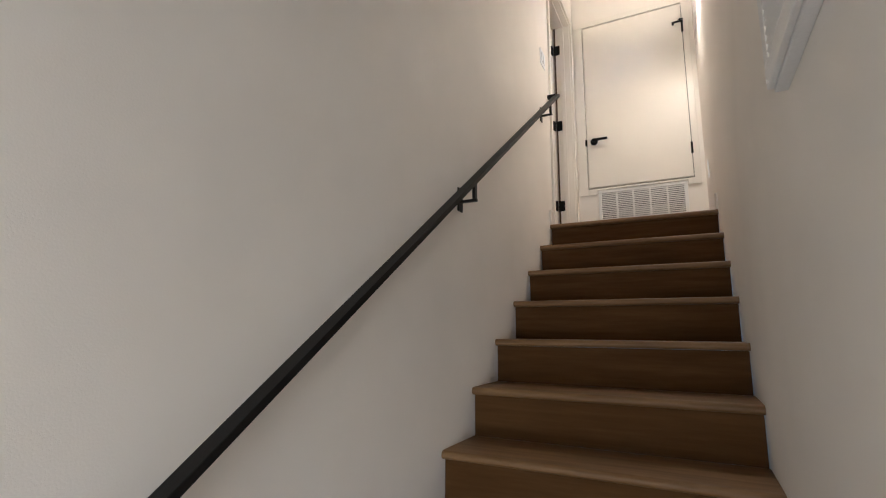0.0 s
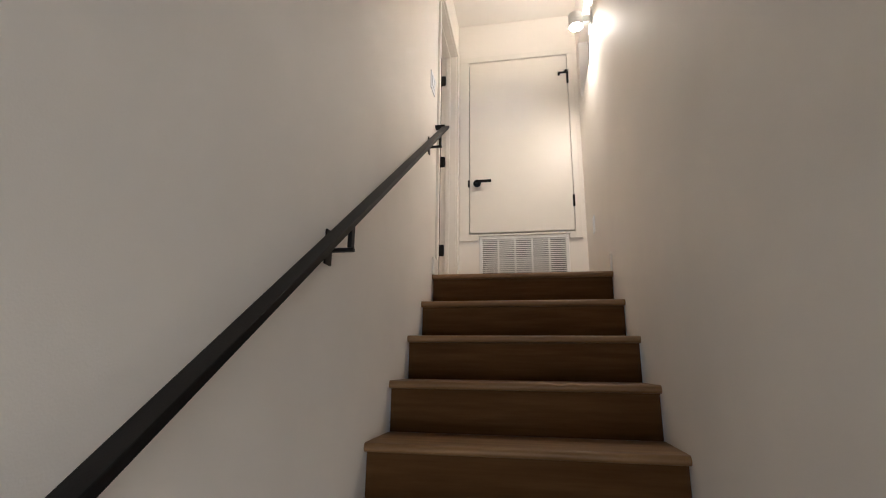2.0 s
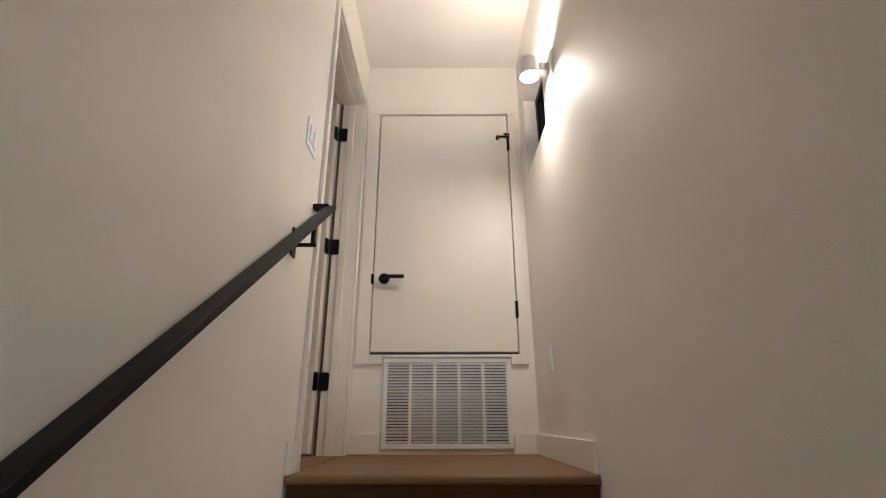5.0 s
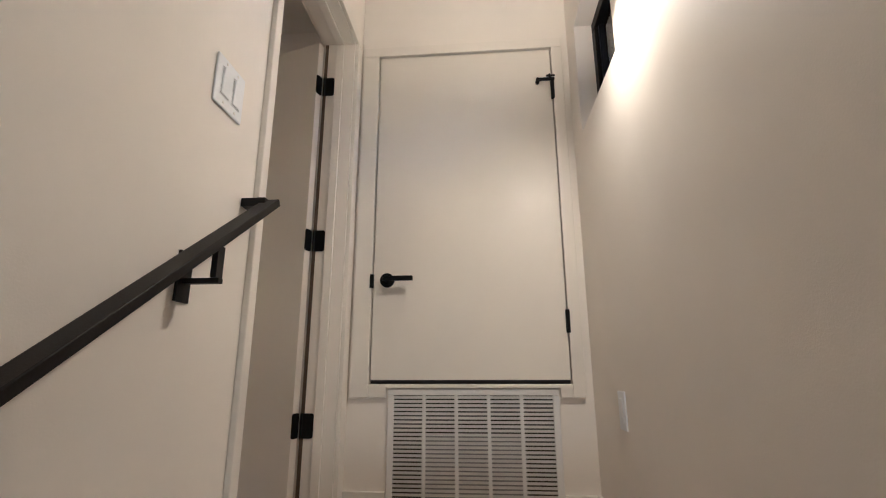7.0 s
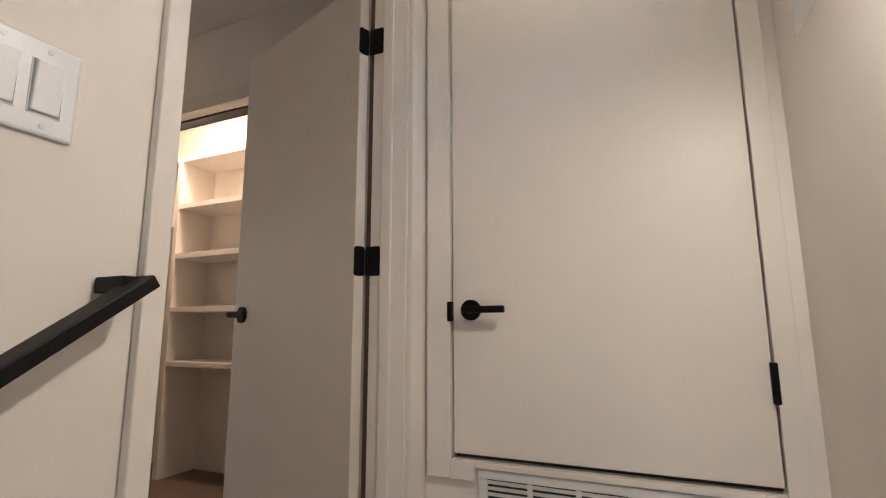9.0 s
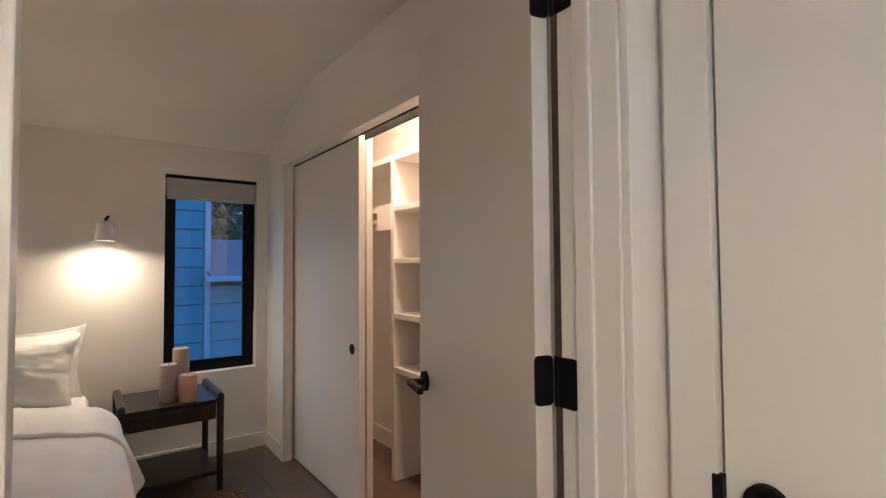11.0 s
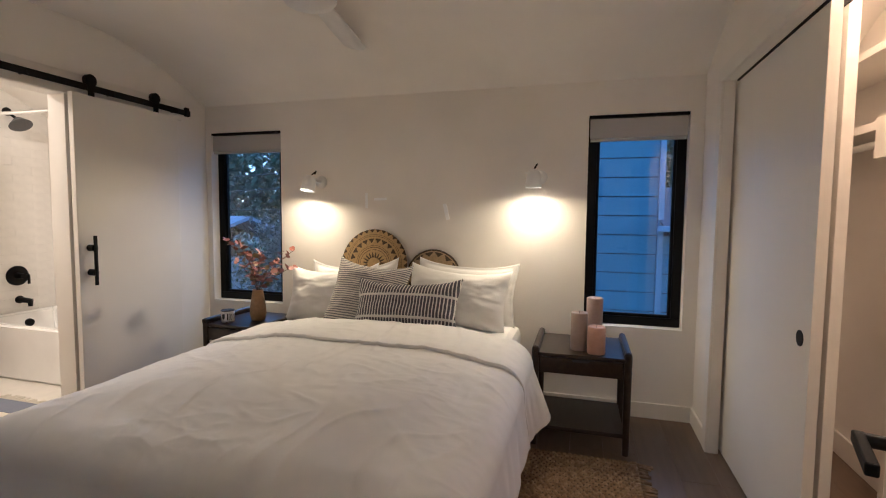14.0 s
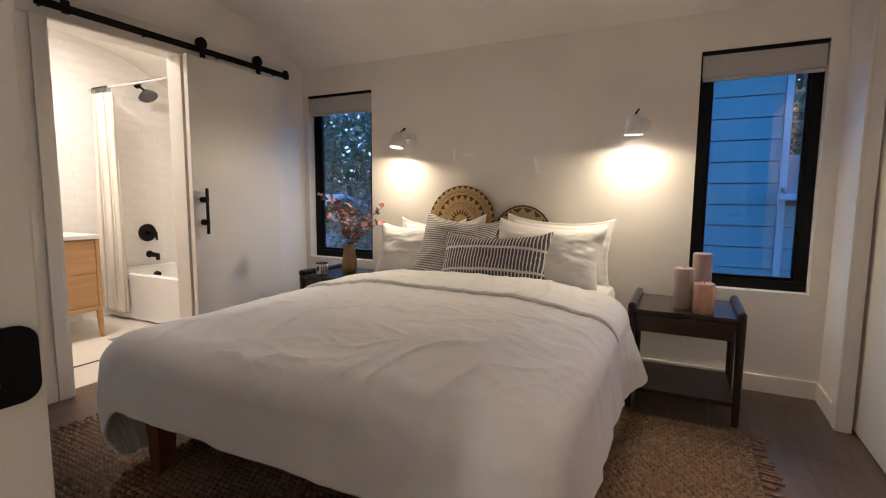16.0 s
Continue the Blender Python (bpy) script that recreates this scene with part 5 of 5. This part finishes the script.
bm = nb()
box(bm, 0, 1.705, 0.0, 0.020, 4.5, 0.266, 0, pose(0, 0, 0, 0, -2.2, 0))
low_me = mesh_of(bm, "siding_board", M_SIDING)
z = GZ + 0.05
while z < 2.7:
    part("siding_board", up_me, M_SIDING, nh).location = (SX - 0.035, 0, z)
    if z + 0.27 < 1.12:
        part("siding_board", low_me, M_SIDING, nh).location = (SX - 0.035, 0, z)
    z += 0.281
part("corner_board", box(nb(), SX - 0.03, 1.62, GZ, SX + 0.022, 1.70, 2.95, 0.004), M_SIDETRIM, nh)
M_ROOF = plain("dark_shingle", (0.10, 0.11, 0.13), 0.9, 0, 25, 0.4, 0.4)
bm = nb()
box(bm, -3.0, 1.645, -0.02, 0.40, 4.6, 0.02, 0, Matrix.Translation((SX, 0, 1.24)) @ pose(0, 0, 0, 0, 12, 0))
part("lower_roof", bm, M_ROOF, nh)
bm = nb()
box(bm, -1.9, -1.5, -0.03, 0.0, 2.05, 0.03, 0, Matrix.Translation((SX + 0.32, 0, 2.93)) @ pose(0, 0, 0, 0, 18, 0))
box(bm, 0.0, -1.5, -0.03, 1.9, 2.05, 0.03, 0, Matrix.Translation((SX - 3.29, 0, 2.93)) @ pose(0, 0, 0, 0, -18, 0))
part("upper_roof", bm, M_ROOF, nh)
part("fascia", box(nb(), SX + 0.325, -1.5, 2.84, SX + 0.35, 2.05, 2.97, 0.004), M_SIDETRIM, nh)
part("gutter", box(nb(), SX + 0.36, 1.56, 1.09, SX + 0.45, 4.6, 1.17, 0.015), M_SIDETRIM, nh, "pale metal gutter")
part("soffit", box(nb(), SX + 0.025, 1.645, 1.095, SX + 0.37, 4.6, 1.115), M_SIDETRIM, nh)

fh = thing("far_house", "low blue-grey house with a pitched roof beyond the trees", "house", (-19.0, -15.6, GZ), 50)
M_FARWALL = paint("far_siding", (0.34, 0.40, 0.46), 0.8)
M_FARROOF = plain("far_roof", (0.30, 0.36, 0.44), 0.85, 0, 6, 0.2)
part("wall", box(nb(), -4.5, -3.0, 0, 4.5, 3.0, 2.5), M_FARWALL, fh)
for s in (-1, 1):
    bm = nb()
    box(bm, -5.0, 0, -0.06, 5.0, 4.1, 0.06, 0.0, Matrix.Translation((0, 0, 4.1)) @ pose(0, 0, 0, -24 if s > 0 else -24, 0, 0))
    if s < 0:
        bmesh.ops.rotate(bm, verts=bm.verts, cent=(0, 0, 0), matrix=Matrix.Rotation(math.pi, 3, "Z"))
    part("roof", bm, M_FARROOF, fh)
for x in (-2.6, 0.6, 3.0):
    for side in (1,):
        w = part("window", box(nb(), x - 0.55, 3.0, 0.9, x + 0.55, 3.05, 2.1, 0.01), M_TRIM, fh, "white-framed window")
        part("pane", box(nb(), x - 0.45, 3.052, 1.0, x + 0.45, 3.058, 2.0), M_DARK, w)
for y in (-2.0, 1.0):
    w = part("window", box(nb(), 4.5, y - 0.55, 0.9, 4.55, y + 0.55, 2.1, 0.01), M_TRIM, fh, "white-framed window")
    part("pane", box(nb(), 4.552, y - 0.45, 1.0, 4.558, y + 0.45, 2.0), M_DARK, w)

M_BARK = plain("dark_bark", (0.05, 0.04, 0.032), 0.95, 0, 12, 0.4, 0.6)
M_FOL = [plain("foliage_a", (0.06, 0.095, 0.05), 0.7, 0, 4, 0.4), plain("foliage_b", (0.09, 0.12, 0.07), 0.7, 0, 4, 0.4), plain("foliage_c", (0.12, 0.13, 0.11), 0.7, 0, 4, 0.3)]


def tree(x, y, height, spread, seed, fol, count=2600, size=0.16, low=0.25):
    rg = np.random.RandomState(seed)
    t = thing("tree", "tall dark leafy tree with spreading limbs", "tree", (x, y, GZ), group="garden trees")
    bm = nb()
    trunk = [Vector((0.25 * math.sin(seed + 3 * u), 0.25 * math.cos(seed + 2 * u), height * 0.8 * u)) for u in [k / 7 for k in range(8)]]
    r0 = height * 0.026
    for k in range(7):
        cyl(bm, trunk[k], trunk[k + 1], r0 * (1 - k / 8.5), r0 * (1 - (k + 1) / 8.5), 10)
    ends = []
    for k in range(14):
        b = trunk[2 + k % 5]
        a = rg.uniform(0, 2 * math.pi)
        ln = spread * rg.uniform(0.5, 1.0)
        prev = b
        for j in range(1, 5):
            q = b + Vector((math.cos(a) * ln * j / 4, math.sin(a) * ln * j / 4, ln * 0.55 * (j / 4) ** 0.8 + rg.uniform(-0.1, 0.1)))
            cyl(bm, prev, q, r0 * 0.34 * (1.15 - j / 4), r0 * 0.34 * (1.0 - (j) / 4.4), 6)
            prev = q
            if j > 1:
                ends.append(q)
    part("trunk", bm, M_BARK, t)
    ends += [trunk[-1], trunk[-2]]
    c = np.array([list(e) for e in ends])
    pick = c[rg.randint(0, len(c), count)] + rg.normal(0, spread * 0.16, (count, 3))
    pick = pick[pick[:, 2] > height * low]
    d1 = rg.normal(0, 1, (len(pick), 3))
    d1 /= np.linalg.norm(d1, axis=1)[:, None]
    d2 = np.cross(d1, rg.normal(0, 1, (len(pick), 3)))
    d2 /= np.linalg.norm(d2, axis=1)[:, None]
    s = size * rg.uniform(0.5, 1.4, (len(pick), 1))
    quad = np.stack([pick - d1 * s, pick + d2 * s * 0.5, pick + d1 * s, pick - d2 * s * 0.5], 1).reshape(-1, 3)
    me = bpy.data.meshes.new("crown")
    me.from_pydata(quad.tolist(), [], np.arange(len(quad)).reshape(-1, 4).tolist())
    part("crown", me, fol, t, kind="stuff")
    return t


tree(-12.0, -12.6, 9.5, 2.6, 2, M_FOL[0], 2600, 0.12, 0.52)
tree(-11.0, -6.5, 7.0, 1.7, 3, M_FOL[2], 5200, 0.07, 0.06)
tree(-22.5, -18.2, 12.5, 4.6, 21, M_FOL[0], 9000, 0.21, 0.22)
tree(-26.0, -19.0, 11.5, 4.4, 4, M_FOL[0], 4200, 0.20, 0.2)
tree(-27.0, -25.5, 10.5, 4.6, 5, M_FOL[1], 4200, 0.20, 0.2)
tree(-32.0, -15.0, 10.5, 4.6, 7, M_FOL[0], 4200, 0.22, 0.15)
tree(-13.0, 6.0, 9.0, 3.4, 8, M_FOL[0], 6500, 0.16, 0.1)
tree(-17.0, 3.2, 10.0, 4.0, 9, M_FOL[1], 6500, 0.18, 0.1)
tree(-14.5, -9.6, 3.6, 1.6, 11, M_FOL[1], 3200, 0.09, 0.1)
for za, zb in (((2.05, 2.0), (1.72, 1.75), (1.36, 1.36), (0.1, 0.75), (-0.6, -0.2))):
    me = mesh_of(cyl(nb(), (-9.5, -9.5, za), (-6.8, -3.2, zb), 0.010, n=6), "overhead_wire", M_RAIL)
    tagged(new("overhead_wire", me), "thin overhead utility wire crossing the garden", "wire", "overhead wires")

# ---------------------------------------------------------------- floor planks
PW = 0.178
plank_me = {}
rg = random.Random(11)
fl = thing("floor_bedroom", "grey-brown oak plank floor", "floor", kind="structure")


def plank(parent, x0, x1, y0, y1):
    key = (round(x1 - x0, 3), round(y1 - y0, 3))
    if key not in plank_me:
        plank_me[key] = mesh_of(box(nb(), 0.0004, 0.0004, -0.0175, key[0] - 0.0004, key[1] - 0.0004, 0.0, 0.0006), "plank", M_FLOOR)
    part("plank", plank_me[key], M_FLOOR, parent).location = (x0, y0, 0)


y = SOUTH - 0.105
while y < BACK - 0.001:
    y1 = min(y + PW, BACK)
    x = HEAD
    cuts = [HEAD] + sorted(round(HEAD + 0.55 + c * 1.02 + rg.choice((0.0, 0.21, 0.42)), 2) for c in range(2)) + [EAST - 0.0]
    for a, b in zip(cuts, cuts[1:]):
        if b - a > 0.05:
            plank(fl, a, b, y, y1)
    y = y1
lf = thing("floor_landing", "brown oak plank floor of the landing", "floor", kind="structure")
y = 0.276
for y1 in (0.46, 0.65, 0.84, LAND):
    ob = part("plank", box(nb(), 0.002, y + 0.0008, -0.03, W2 - 0.002, y1 - 0.0008, 0.0, 0.001), M_TREAD, lf)
    y = y1

# glazed tiles on the bathroom end wall
tw = thing("tile_wall", "white glazed subway tiles in running bond", "wall", kind="structure")
part("grout", box(nb(), HEAD, -4.130, 0.0, -0.96, -4.1188, 2.44), M_GROUT, tw)
tile_me = {}


def tile(x0, x1, z0, z1):
    key = (round(x1 - x0, 3), round(z1 - z0, 3))
    if key not in tile_me:
        tile_me[key] = mesh_of(box(nb(), 0.0008, 0, 0.0008, key[0] - 0.0008, 0.006, key[1] - 0.0008, 0.0006), "tile", M_TILE)
    ob = part("tile", tile_me[key], M_TILE, tw)
    ob.location = (x0, -4.1235, z0)
    ob.rotation_euler = (radians(rg.uniform(-0.35, 0.35)), 0, radians(rg.uniform(-0.12, 0.12)))


TH_, TW_ = 0.0765, 0.305
z, k = 0.0, 0
while z < 2.42:
    x = HEAD - (TW_ / 2 if k % 2 else 0)
    while x < -0.97:
        a, b = max(x, HEAD), min(x + TW_, -0.97)
        if b - a > 0.03:
            tile(a, b, z, min(z + TH_, 2.44))
        x += TW_
    z += TH_
    k += 1
